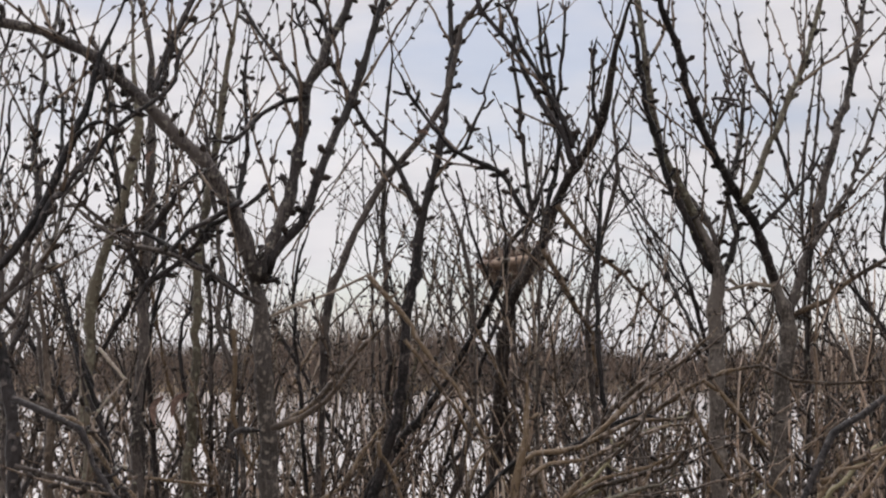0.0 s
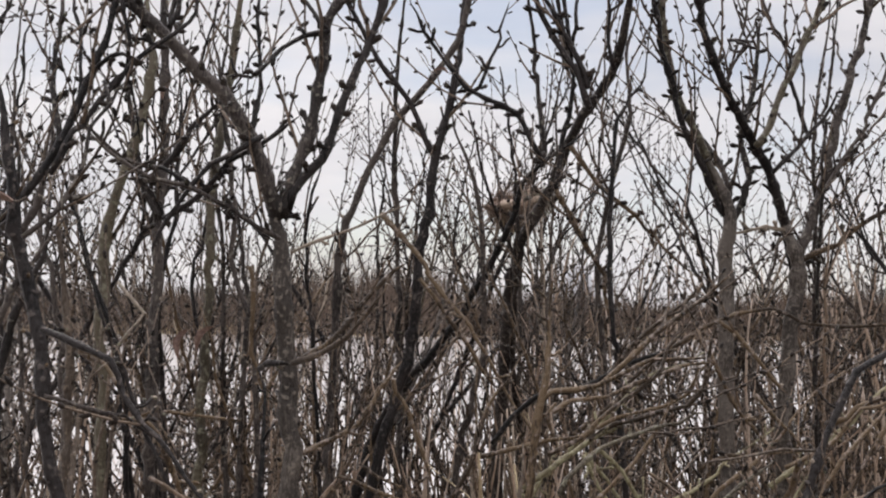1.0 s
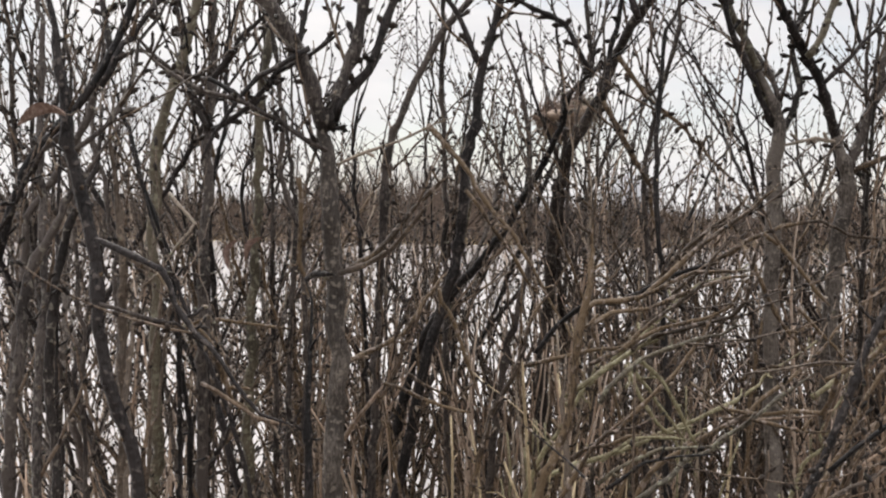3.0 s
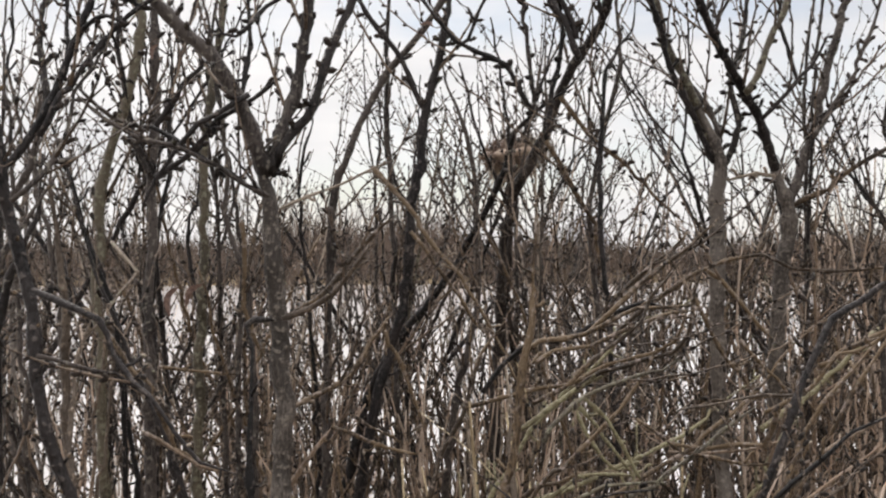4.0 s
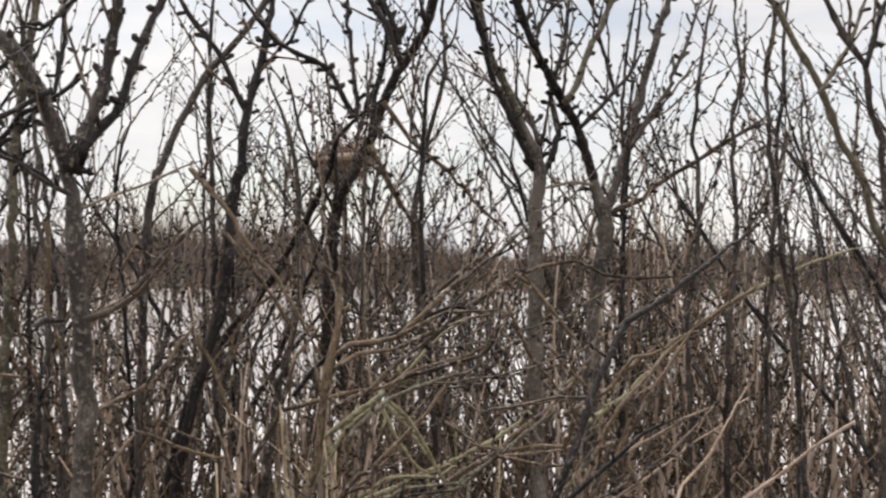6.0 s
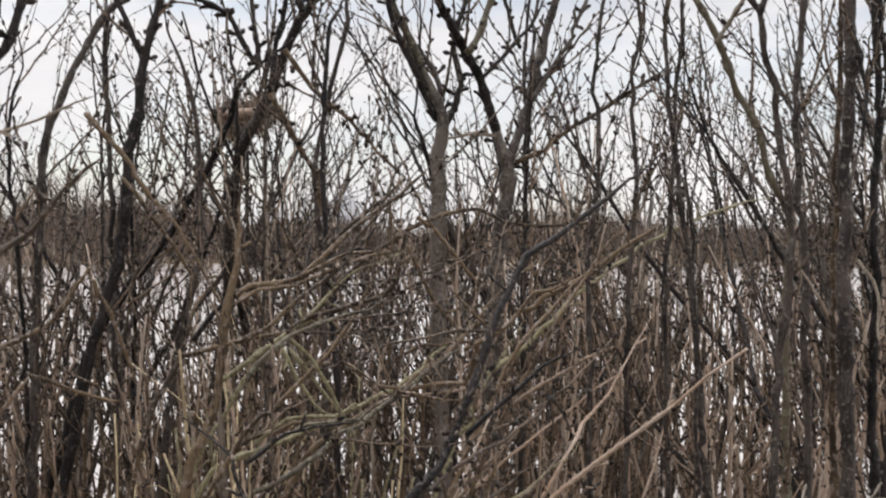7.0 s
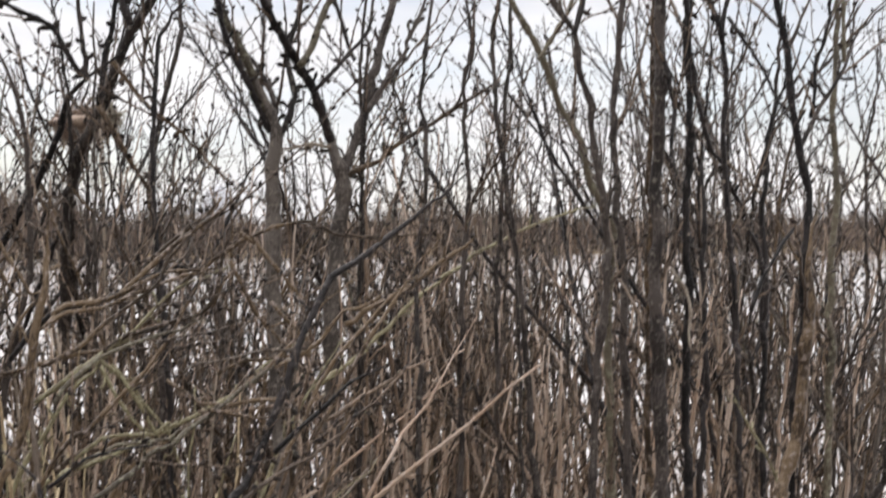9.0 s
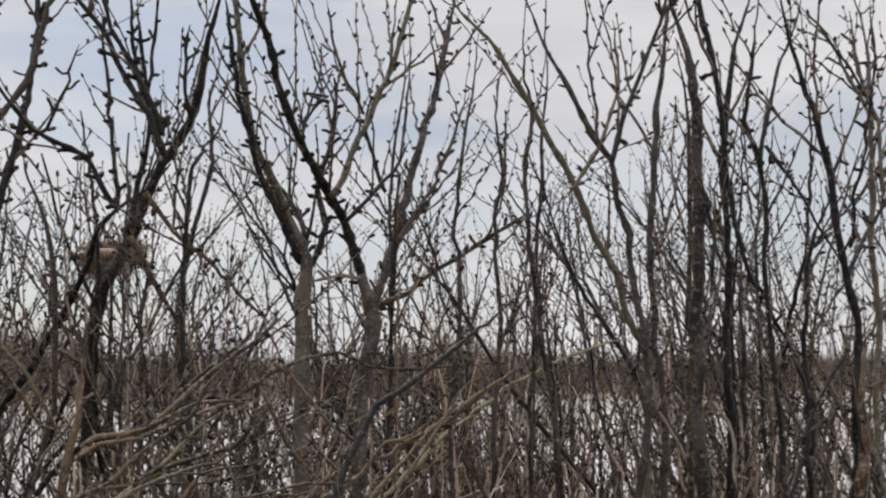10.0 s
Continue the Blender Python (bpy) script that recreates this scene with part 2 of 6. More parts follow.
# ---- mesh builders ----
class Build:
    """Gathers tubes, buds and blades and turns them into one mesh."""

    def __init__(self):
        self.v, self.f, self.n, self.slot = [], [], 0, []

    def add(self, verts, faces, slot=0):
        self.v.append(np.asarray(verts, float))
        self.slot.extend([slot] * len(faces))
        self.f.extend(tuple(i + self.n for i in face) for face in faces)
        self.n += len(verts)

    def mesh(self, name, material, smooth=True, tips=None):
        me = bpy.data.meshes.new(name)
        me.from_pydata(np.concatenate(self.v).tolist(), [], self.f)
        me.materials.append(material)
        if 1 in self.slot:
            me.materials.append(tips or BUD)
            me.polygons.foreach_set("material_index", self.slot)
        if smooth:
            me.polygons.foreach_set("use_smooth", [True] * len(me.polygons))
        me.update()
        return me

    def tube(self, path, radii, sides):
        """A round, tapered limb along the path, closed at both ends."""
        path, radii = np.asarray(path, float), np.asarray(radii, float)
        k = len(path)
        tan = np.gradient(path, axis=0)
        tan /= np.linalg.norm(tan, axis=1)[:, None] + 1e-9
        ref = np.array((0.31, 0.93, 0.2)) if abs(tan[:, 2]).mean() > 0.5 else np.array((0.1, 0.2, 0.97))
        a = np.cross(tan, ref)
        a /= np.linalg.norm(a, axis=1)[:, None] + 1e-9
        b = np.cross(tan, a)
        ang = np.arange(sides) * 2 * math.pi / sides
        ring = path[:, None, :] + radii[:, None, None] * (np.cos(ang)[None, :, None] * a[:, None, :] + np.sin(ang)[None, :, None] * b[:, None, :])
        faces = [(i * sides + j, i * sides + (j + 1) % sides, (i + 1) * sides + (j + 1) % sides, (i + 1) * sides + j)
                 for i in range(k - 1) for j in range(sides)]
        faces.append(tuple(range(sides - 1, -1, -1)))
        faces.append(tuple((k - 1) * sides + j for j in range(sides)))
        self.add(ring.reshape(-1, 3), faces)

    def bud(self, at, way, length, fat):
        """A plump, blunt bud that sits close on its shoot."""
        way = way / (np.linalg.norm(way) + 1e-9)
        a = np.cross(way, (0.4, 0.3, 0.86))
        a /= np.linalg.norm(a) + 1e-9
        b = np.cross(way, a)
        low, mid = at - way * 0.002, at + way * length * 0.5
        ring = (a, b, -a, -b)
        v = [low + o * fat * 0.75 for o in ring] + [mid + o * fat for o in ring] + [at + way * length]
        self.add(v, [(0, 1, 5, 4), (1, 2, 6, 5), (2, 3, 7, 6), (3, 0, 4, 7), (4, 5, 8), (5, 6, 8), (6, 7, 8), (7, 4, 8)], 1)

    def spur(self, rng, at, way, length, r):
        """A short, ringed side spur; gives its tip."""
        way = way / (np.linalg.norm(way) + 1e-9)
        mid = at + way * length * 0.5 + rng.normal(0, 0.0018, 3)
        tip = at + way * length + np.array((0, 0, length * 0.25))
        self.tube([at - way * 0.003, mid, tip], [r * 1.1, r * 0.85, r], 5)
        return tip


def smooth_path(points, step):
    """A smooth curve through the points, in steps of that many metres."""
    p = np.asarray(points, float)
    p = np.vstack((2 * p[0] - p[1], p, 2 * p[-1] - p[-2]))
    out = []
    for i in range(1, len(p) - 2):
        k = max(2, int(np.linalg.norm(p[i + 1] - p[i]) / step))
        t = (np.arange(k) / k)[:, None]
        a, b, c, d = p[i - 1], p[i], p[i + 1], p[i + 2]
        bow = 0.5 * (2 * b + (c - a) * t + (2 * a - 5 * b + 4 * c - d) * t ** 2 + (3 * b - a - 3 * c + d) * t ** 3)
        out.append(0.25 * bow + 0.75 * (b + (c - b) * t))
    out.append(p[-2][None])
    return np.concatenate(out)


def unit(v):
    return v / (np.linalg.norm(v) + 1e-9)


def twig(build, rng, start, way, length, r, sides=4, step=0.035, buds=True, rise=0.5, fork=0.35, size=1.0):
    """A thin shoot that bends towards the light, with alternate buds and, at times, a fork."""
    k = max(4, int(length / step))
    pts, d, p = [np.array(start)], unit(np.array(way, float)), np.array(start, float)
    for i in range(k):
        d = unit(d + np.array((0, 0, rise * 0.12)) + rng.normal(0, 0.075, 3))
        p = p + d * length / k
        pts.append(p)
    pts = np.array(pts)
    flip = unit(np.cross(d, rng.normal(0, 1, 3)))
    pts[1:-1] += flip * (np.where(np.arange(1, k) % 2, 1, -1) * rng.uniform(0.0005, 0.0036, k - 1))[:, None] * min(1.5, step / 0.035)
    radii = np.linspace(r, max(0.0011, r * 0.38), k + 1) * rng.uniform(0.9, 1.12, k + 1)
    build.tube(pts, radii, sides)
    side = unit(np.cross(d, rng.normal(0, 1, 3)))
    if buds:
        gap = rng.uniform(0.034, 0.065)
        for i, s in enumerate(np.arange(0.03, length, gap)):
            j = min(k, max(1, int(s / length * k)))
            t = unit(pts[j] - pts[j - 1])
            o = unit(side * (1 if i % 2 else -1) + rng.normal(0, 0.35, 3))
            build.bud(pts[j] + o * radii[j] * 0.6, t * 0.9 + o * 0.75, rng.uniform(0.007, 0.013) * size, rng.uniform(0.0026, 0.0040) * size)
        build.bud(pts[-1], d, rng.uniform(0.008, 0.012) * size, 0.0027 * size)
    if length > 0.16 and rng.random() < fork:
        j = int(k * rng.uniform(0.3, 0.6))
        o = unit(np.cross(unit(pts[j + 1] - pts[j]), rng.normal(0, 1, 3)))
        twig(build, rng, pts[j], unit(pts[j + 1] - pts[j]) + o * 0.6, length * rng.uniform(0.35, 0.6), radii[j] * 0.7, sides, step, buds, rise, 0.2, size)


LIMB_COUNT = [0]


def limb(parent, name, material, r0, r1, twigs, *points):
    """A knobbly limb through the given points, in metres, under a shrub or a stem, with its side shoots."""
    LIMB_COUNT[0] += 1
    rng = np.random.default_rng(1000 + LIMB_COUNT[0])
    base = np.array(parent["base"])
    path = smooth_path(points, 0.022)
    k = len(path)
    length = np.linalg.norm(np.diff(path, axis=0), axis=1).sum()
    u = np.linspace(0, 1, k)
    sway = np.cumsum(rng.normal(0, 1, (k, 3)), axis=0) * 0.0006
    path = path + (sway - sway[0] - u[:, None] * (sway[-1] - sway[0]))
    turns = np.sort(np.concatenate(((0, k - 1), rng.uniform(0, k - 1, max(1, int(length / 0.055))))))
    jag = rng.normal(0, 0.0042, (len(turns), 3))
    jag[0] = jag[-1] = 0
    kink = np.stack([np.interp(np.arange(k), turns, jag[:, c]) for c in range(3)], axis=1)
    path = path + kink
    radii = (r0 + (r1 - r0) * u) * (1 + rng.normal(0, 0.045, k)) * np.clip((1.02 - u) / 0.16, 0.28, 1)
    rise = np.array([p[2] for p in path])
    node = rng.random(k) < 0.13
    radii[node] *= rng.uniform(1.08, 1.38, node.sum())
    # spurs and buds set alternately along the limb, each on a swollen knob
    side = unit(np.cross(path[-1] - path[0], (0.1, 1, 0.1)))
    s, i = rng.uniform(0.02, 0.08), 0
    seen = [j for j in range(k) if rise[j] > 0.5]
    stout = r0 > 0.021
    high = rise.mean() > 1.5
    knobs = []
    while s < length and twigs > -2:
        j = min(k - 2, int(s / length * k))
        if rise[j] > 0.5:
            knobs.append((j, unit(side * (1 if i % 2 else -1) + rng.normal(0, 0.55, 3))))
            radii[j] *= rng.uniform(1.06, 1.16) if stout else rng.uniform(1.12, 1.34)
        i += 1
        s += rng.uniform(0.05, 0.15) if stout else rng.uniform(0.032, 0.075)
    build = Build()
    build.tube(path - base, radii, 9 if r0 > 0.008 else 6)
    for j, o in knobs:
        t = unit(path[j + 1] - path[j])
        for o in (o, -o) if high and rng.random() < 0.3 else (o,):
            fat = min(rng.uniform(0.0052, 0.0086) * (1 if high else 0.45), max(0.0022, radii[j] * 1.05))
            chunky = high and radii[j] > 0.005
            foot, way = path[j] - base + o * radii[j] * 0.8, t * (0.3 if stout or chunky else 0.7) + o
            if rng.random() < (0.5 if high else 0.5):
                foot = build.spur(rng, foot, way, rng.uniform(0.006, 0.016) if chunky else rng.uniform(0.008, 0.03), min(0.0055, fat * 0.85))
            build.bud(foot, way + t * 0.35, rng.uniform(0.013, 0.021) * min(1, fat / 0.0055) * (1 if high else 0.8), fat)
    ob = new(name, build.mesh(name, material, tips=material if material in (DEAD, PALE, LICHEN) else BUD if high else PALE if LIMB_COUNT[0] % 2 else UMBER))
    ob.parent = parent
    ob["base"] = parent["base"]
    if twigs > 0 and seen:
        shoots = Build()
        for q in range(max(1, int(twigs * 0.95))):
            j = seen[int(rng.uniform(0.12, 0.97) * (len(seen) - 1))]
            j = min(j, k - 2)
            t = unit(path[j + 1] - path[j])
            if t[2] < -0.2:
                t = -t
            o = unit(np.cross(t, rng.normal(0, 1, 3)))
            twig(shoots, rng, path[j] - base, t * 0.85 + o * 0.75 + np.array((0, 0, 0.25)), rng.uniform(0.14, 0.5), min(radii[j] * 0.55, rng.uniform(0.0032, 0.0054)), size=1.25)
        tw = new("twig_spray", shoots.mesh("twig_spray", DEAD if material == DEAD else TWIG, tips=DEAD if material == DEAD else None))
        tw.parent = ob if parent.parent is None else parent
        tagged(tw, kind="stuff")
    return ob


def shrub(label, x, y, group="thicket of bare shrubs"):
    ob = new("shrub")
    ob.location = (x, y, 0)
    ob["base"] = (x, y, 0.0)
    return tagged(ob, label, "shrub", group)


limbs = {}

# ---- ground, water and the far bank ----
def height(x, y):
    """The near bank falls into a shallow lake; the far bank rises beyond it."""
    near = 0.06 - 0.55 / (1 + math.exp(-(y - 2.9) * 2.4))
    far = 1.45 / (1 + math.exp(-(y - 62.5) * 0.7))
    rough = 0.06 * noise.noise((x * 0.7, y * 0.7, 0.0)) + 0.025 * noise.noise((x * 2.6, y * 2.6, 3.0))
    return near + far + rough * (1 if y < 90 else 0.3) + (0.25 * noise.noise((x * 0.05, y * 0.02, 8.0)) if y > 66 else 0)


def terrain():
    ys = list(np.arange(-6, 9, 0.3)) + list(np.arange(9, 58, 3.5)) + list(np.arange(58, 70, 0.8)) + [74, 80, 90, 110, 150, 220, 350, 600, 1000, 1800, 3200]
    build = Build()
    grid = []
    for y in ys:
        half = max(9, 1.6 * abs(y) + 9)
        grid.append([(x + 0.12 * y, y, height(x, y)) for x in np.linspace(-half, half, 81)])
    n = 81
    faces = [(i * n + j, i * n + j + 1, (i + 1) * n + j + 1, (i + 1) * n + j) for i in range(len(ys) - 1) for j in range(n - 1)]
    build.add([p for row in grid for p in row], faces)
    ground = new("ground", build.mesh("ground", ground_material()))
    tagged(ground, "muddy brown lake bank sloping under the water", "ground", kind="structure")
    m = ground.data
    build = Build()
    xs, yw = np.linspace(-90, 100, 60), np.linspace(1.9, 64, 40)
    build.add([(x, y, 0.0) for y in yw for x in xs], [(i * 60 + j, i * 60 + j + 1, (i + 1) * 60 + j + 1, (i + 1) * 60 + j) for i in range(39) for j in range(59)])
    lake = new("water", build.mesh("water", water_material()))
    tagged(lake, "flat water mirroring the overcast sky over a sky-pale base colour", "water", kind="structure")


terrain()


def far_thicket():
    """The bare brown bushes along the far shore, beyond counting."""
    rng = np.random.default_rng(5)
    build = Build()
    for q in range(8600):
        x, y = rng.uniform(-42, 62), 61.0 + 9 * rng.random() ** 1.4
        if q > 7600:
            y = 61 - 20 * rng.random() ** 1.7
            x += 3 * noise.noise((x * 0.4, y * 0.3, 1.0))
        z = max(-0.1, height(x, y))
        tall = 1.75 + 0.8 * noise.noise((x * 0.13, y * 0.1, 2.0)) + 0.4 * noise.noise((x * 0.9, y * 0.3, 4.0))
        if -10.0 < x * 62 / y < -0.7:
            tall += 0.95
        tall = max(0.7, tall) * rng.uniform(0.7, 1.2) * (1 if q <= 7600 else 0.55)
        lean = rng.normal(0, 0.22, 2)
        for b in range(4):
            top = np.array((x + lean[0] + rng.normal(0, 0.35), y + rng.normal(0, 0.3), z + tall * rng.uniform(0.6, 1.05)))
            mid = np.array((x + lean[0] * 0.4 + rng.normal(0, 0.1), y, z + tall * 0.45))
            r = rng.uniform(0.012, 0.028)
            s = np.array((r, 0, 0))
            f = np.array((0, r, 0))
            foot = np.array((x, y, z - 0.1))
            build.add([foot - s, foot + s, foot + f, mid - s * 0.7, mid + s * 0.7, mid + f * 0.7, top],
                      [(0, 1, 4, 3), (1, 2, 5, 4), (2, 0, 3, 5), (3, 4, 6), (4, 5, 6), (5, 3, 6)])
    ob = new("far_thicket", build.mesh("far_thicket", FAR_TWIG, smooth=False))
    tagged(ob, "dense brown leafless bushes along the far shore", "bushes", kind="stuff")
    build = Build()
    for q in range(5200):
        x = rng.uniform(-42, 62)
        y = 60.2 + rng.random() * 1.6
        z = min(0.0, height(x, y))
        h = rng.uniform(0.25, 0.75) * (1 + 0.5 * noise.noise((x * 0.3, 0, 7)))
        r = rng.uniform(0.012, 0.03)
        dx = rng.normal(0, 0.12)
        build.add([(x - r, y, z - 0.05), (x + r, y, z - 0.05), (x, y + r, z - 0.05), (x + dx, y + rng.normal(0, 0.05), z + h)], [(0, 1, 3), (1, 2, 3), (2, 0, 3)])
    ob = new("reeds", build.mesh("reeds", REED, smooth=False))
    tagged(ob, "strip of dry tan reeds at the far waterline", "reeds", kind="stuff")


far_thicket()


def evergreen(x, y, tall):
    """A small dark conifer far off: a trunk and a ragged crown of drooping boughs."""
    rng = np.random.default_rng(int(900 + x * 7))
    ob = new("conifer")
    z = height(x, y)
    ob.location = (x, y, z)
    tagged(ob, "small dark evergreen tree on the far bank", "tree", "far evergreens")
    b = Build()
    b.tube([(0, 0, -0.1), (0.02, 0, tall * 0.5), (0, 0, tall)], [0.07, 0.045, 0.012], 5)
    t = new("trunk", b.mesh("trunk", FAR_TWIG))
    t.parent = ob
    b = Build()
    for q in range(90):
        h = rng.uniform(0.18, 1.0)
        reach = tall * 0.2 * (1.05 - h) * rng.uniform(0.5, 1.2) + 0.04
        a = rng.uniform(0, 6.28)
        d = np.array((math.cos(a), math.sin(a), rng.uniform(-0.5, 0.2)))
        p = np.array((0, 0, h * tall))
        s = np.cross(d, (0, 0, 1)) * reach * 0.28
        b.add([p, p + d * reach * 0.6 + s, p + d * reach, p + d * reach * 0.6 - s, p + d * reach * 0.55 + np.array((0, 0, 0.08))], [(0, 1, 4), (1, 2, 4), (2, 3, 4), (3, 0, 4), (0, 3, 2, 1)])
    c = new("crown", b.mesh("crown", CONIFER, smooth=False))
    c.parent = ob


# ---- the nearer shrubs, limb by limb ----
plant = shrub("grey-brown bare shrub with a forked main trunk and swollen buds", -0.27, 2.36)
limbs["a1"] = limb(plant, "stem", GREY, 0.0219, 0.0159, 0, (-0.287, 2.250, -0.050), (-0.293, 2.250, 0.557), (-0.304, 2.250, 1.237), (-0.308, 2.250, 1.362), (-0.314, 2.250, 1.486), (-0.326, 2.250, 1.601), (-0.333, 2.250, 1.653), (-0.357, 2.250, 1.729), (-0.388, 2.250, 1.796))
limb(limbs["a1"], "limb", BARK, 0.0143, 0.0076, 5, (-0.329, 2.250, 1.632), (-0.357, 2.237, 1.731), (-0.385, 2.225, 1.798), (-0.447, 2.212, 1.881), (-0.532, 2.200, 1.961), (-0.628, 2.188, 2.050), (-0.714, 2.175, 2.096), (-0.815, 2.163, 2.115), (-0.913, 2.150, 2.096))
limb(limbs["a1"], "limb", BARK, 0.0111, 0.0068, 6, (-0.324, 2.250, 1.637), (-0.297, 2.269, 1.729), (-0.274, 2.288, 1.796), (-0.256, 2.306, 1.908), (-0.253, 2.325, 2.012), (-0.222, 2.344, 2.097), (-0.187, 2.362, 2.171), (-0.176, 2.381, 2.244), (-0.153, 2.400, 2.355))
limb(limbs["a1"], "limb", DARK, 0.0087, 0.0049, 6, (-0.314, 2.250, 1.653), (-0.279, 2.256, 1.706), (-0.238, 2.263, 1.771), (-0.210, 2.269, 1.836), (-0.182, 2.275, 1.924), (-0.159, 2.281, 1.996), (-0.128, 2.287, 2.096), (-0.088, 2.294, 2.215), (-0.056, 2.300, 2.330))
limb(limbs["a1"], "limb", BARK, 0.0050, 0.0026, 3, (-0.318, 2.200, 1.594), (-0.363, 2.183, 1.620), (-0.427, 2.167, 1.660), (-0.481, 2.150, 1.688), (-0.534, 2.133, 1.707), (-0.611, 2.117, 1.746), (-0.644, 2.100, 1.778))
limb(limbs["a1"], "limb", RUST, 0.0054, 0.0026, 2, (-0.291, 2.200, 1.370), (-0.236, 2.175, 1.389), (-0.192, 2.150, 1.416), (-0.157, 2.125, 1.457), (-0.122, 2.100, 1.503))
limb(limbs["a1"], "limb", PALE, 0.0031, 0.0013, 0, (-0.297, 2.200, 1.569), (-0.238, 2.188, 1.586), (-0.185, 2.175, 1.606), (-0.128, 2.163, 1.643), (-0.081, 2.150, 1.655))
limbs["a8"] = limb(plant, "stem", DARK, 0.0070, 0.0051, 1, (-0.226, 1.720, -0.050), (-0.243, 1.720, 0.490), (-0.270, 1.720, 1.088), (-0.279, 1.740, 1.185), (-0.278, 1.760, 1.283), (-0.275, 1.780, 1.349), (-0.287, 1.800, 1.382))
limb(limbs["a8"], "limb", BARK, 0.0044, 0.0037, 0, (-0.285, 1.800, 1.380), (-0.264, 1.775, 1.389), (-0.233, 1.750, 1.390))
limb(limbs["a1"], "limb", DARK, 0.0054, 0.0031, 2, (-0.351, 2.200, 1.782), (-0.388, 2.190, 1.762), (-0.437, 2.180, 1.735), (-0.474, 2.170, 1.686), (-0.511, 2.160, 1.626), (-0.537, 2.150, 1.565))
limb(limbs["a1"], "limb", DARK, 0.0052, 0.0028, 2, (-0.245, 2.300, 1.997), (-0.290, 2.290, 1.986), (-0.332, 2.280, 1.958), (-0.362, 2.270, 1.923), (-0.394, 2.260, 1.896), (-0.428, 2.250, 1.898))
limb(limbs["a1"], "limb", DARK, 0.0047, 0.0029, 3, (-0.247, 2.300, 2.000), (-0.277, 2.325, 2.036), (-0.324, 2.350, 2.106), (-0.386, 2.375, 2.197), (-0.417, 2.400, 2.263))
limb(limbs["a1"], "limb", DARK, 0.0053, 0.0034, 2, (-0.214, 2.350, 2.094), (-0.223, 2.367, 2.141), (-0.244, 2.383, 2.210), (-0.256, 2.400, 2.285))
limb(limbs["a1"], "limb", DARK, 0.0043, 0.0025, 2, (-0.234, 2.350, 2.076), (-0.252, 2.367, 2.099), (-0.266, 2.383, 2.146), (-0.290, 2.400, 2.215))
limbs["a15"] = limb(plant, "stem", DARK, 0.0073, 0.0038, 6, (-0.312, 3.100, -0.050), (-0.324, 3.100, 0.515), (-0.343, 3.100, 1.145), (-0.359, 3.100, 1.402), (-0.375, 3.100, 1.545), (-0.385, 3.100, 1.689), (-0.351, 3.100, 1.835), (-0.374, 3.100, 1.982))
limb(limbs["a1"], "limb", UMBER, 0.0056, 0.0039, 1, (-0.321, 2.300, 1.354), (-0.271, 2.317, 1.383), (-0.241, 2.333, 1.404), (-0.210, 2.350, 1.437), (-0.178, 2.367, 1.481), (-0.140, 2.383, 1.520), (-0.096, 2.400, 1.560))
limb(limbs["a1"], "limb", UMBER, 0.0051, 0.0034, 1, (-0.321, 2.250, 1.179), (-0.278, 2.280, 1.199), (-0.239, 2.310, 1.217), (-0.187, 2.340, 1.246), (-0.146, 2.370, 1.312), (-0.103, 2.400, 1.367))
limb(limbs["a1"], "limb", RUSTPEEL, 0.0047, 0.0033, 0, (-0.309, 2.300, 1.020), (-0.260, 2.300, 1.090), (-0.216, 2.300, 1.153))
limb(limbs["a1"], "limb", UMBER, 0.0042, 0.0028, 0, (-0.216, 2.300, 1.155), (-0.151, 2.300, 1.127), (-0.086, 2.300, 1.110), (-0.048, 2.300, 1.103))
limb(limbs["a1"], "limb", UMBER, 0.0038, 0.0024, 0, (-0.180, 2.350, 1.172), (-0.123, 2.350, 1.136), (-0.076, 2.350, 1.111))

plant = shrub("dark bare shrub with a long slanting stem and fat buds", -1.01, 2.33)
limbs["b1"] = limb(plant, "stem", DARK, 0.0111, 0.0062, 5, (-1.290, 2.100, -0.050), (-1.119, 2.100, 0.693), (-0.839, 2.100, 1.539), (-0.797, 2.113, 1.604), (-0.744, 2.125, 1.684), (-0.701, 2.138, 1.754), (-0.667, 2.150, 1.838), (-0.632, 2.163, 1.935), (-0.608, 2.175, 2.048), (-0.577, 2.188, 2.131), (-0.551, 2.200, 2.221))
limb(limbs["b1"], "limb", DARK, 0.0059, 0.0031, 4, (-0.705, 2.100, 1.697), (-0.668, 2.117, 1.766), (-0.630, 2.133, 1.827), (-0.576, 2.150, 1.899), (-0.518, 2.167, 1.948), (-0.464, 2.183, 2.023), (-0.443, 2.200, 2.112))
limb(limbs["b1"], "limb", BARK, 0.0053, 0.0032, 4, (-0.705, 2.150, 1.756), (-0.732, 2.188, 1.857), (-0.739, 2.225, 1.991), (-0.729, 2.262, 2.110), (-0.729, 2.300, 2.233))
limb(limbs["b1"], "limb", DARK, 0.0053, 0.0033, 1, (-0.667, 2.150, 1.855), (-0.639, 2.138, 1.894), (-0.610, 2.125, 1.914), (-0.580, 2.112, 1.920), (-0.559, 2.100, 1.899))
limbs["b5"] = limb(plant, "stem", BARK, 0.0063, 0.0025, 3, (-0.805, 2.400, -0.050), (-0.820, 2.400, 0.549), (-0.844, 2.400, 1.220), (-0.866, 2.400, 1.531), (-0.881, 2.400, 1.813), (-0.879, 2.400, 1.986), (-0.860, 2.400, 2.096), (-0.836, 2.400, 2.166), (-0.814, 2.400, 2.219))
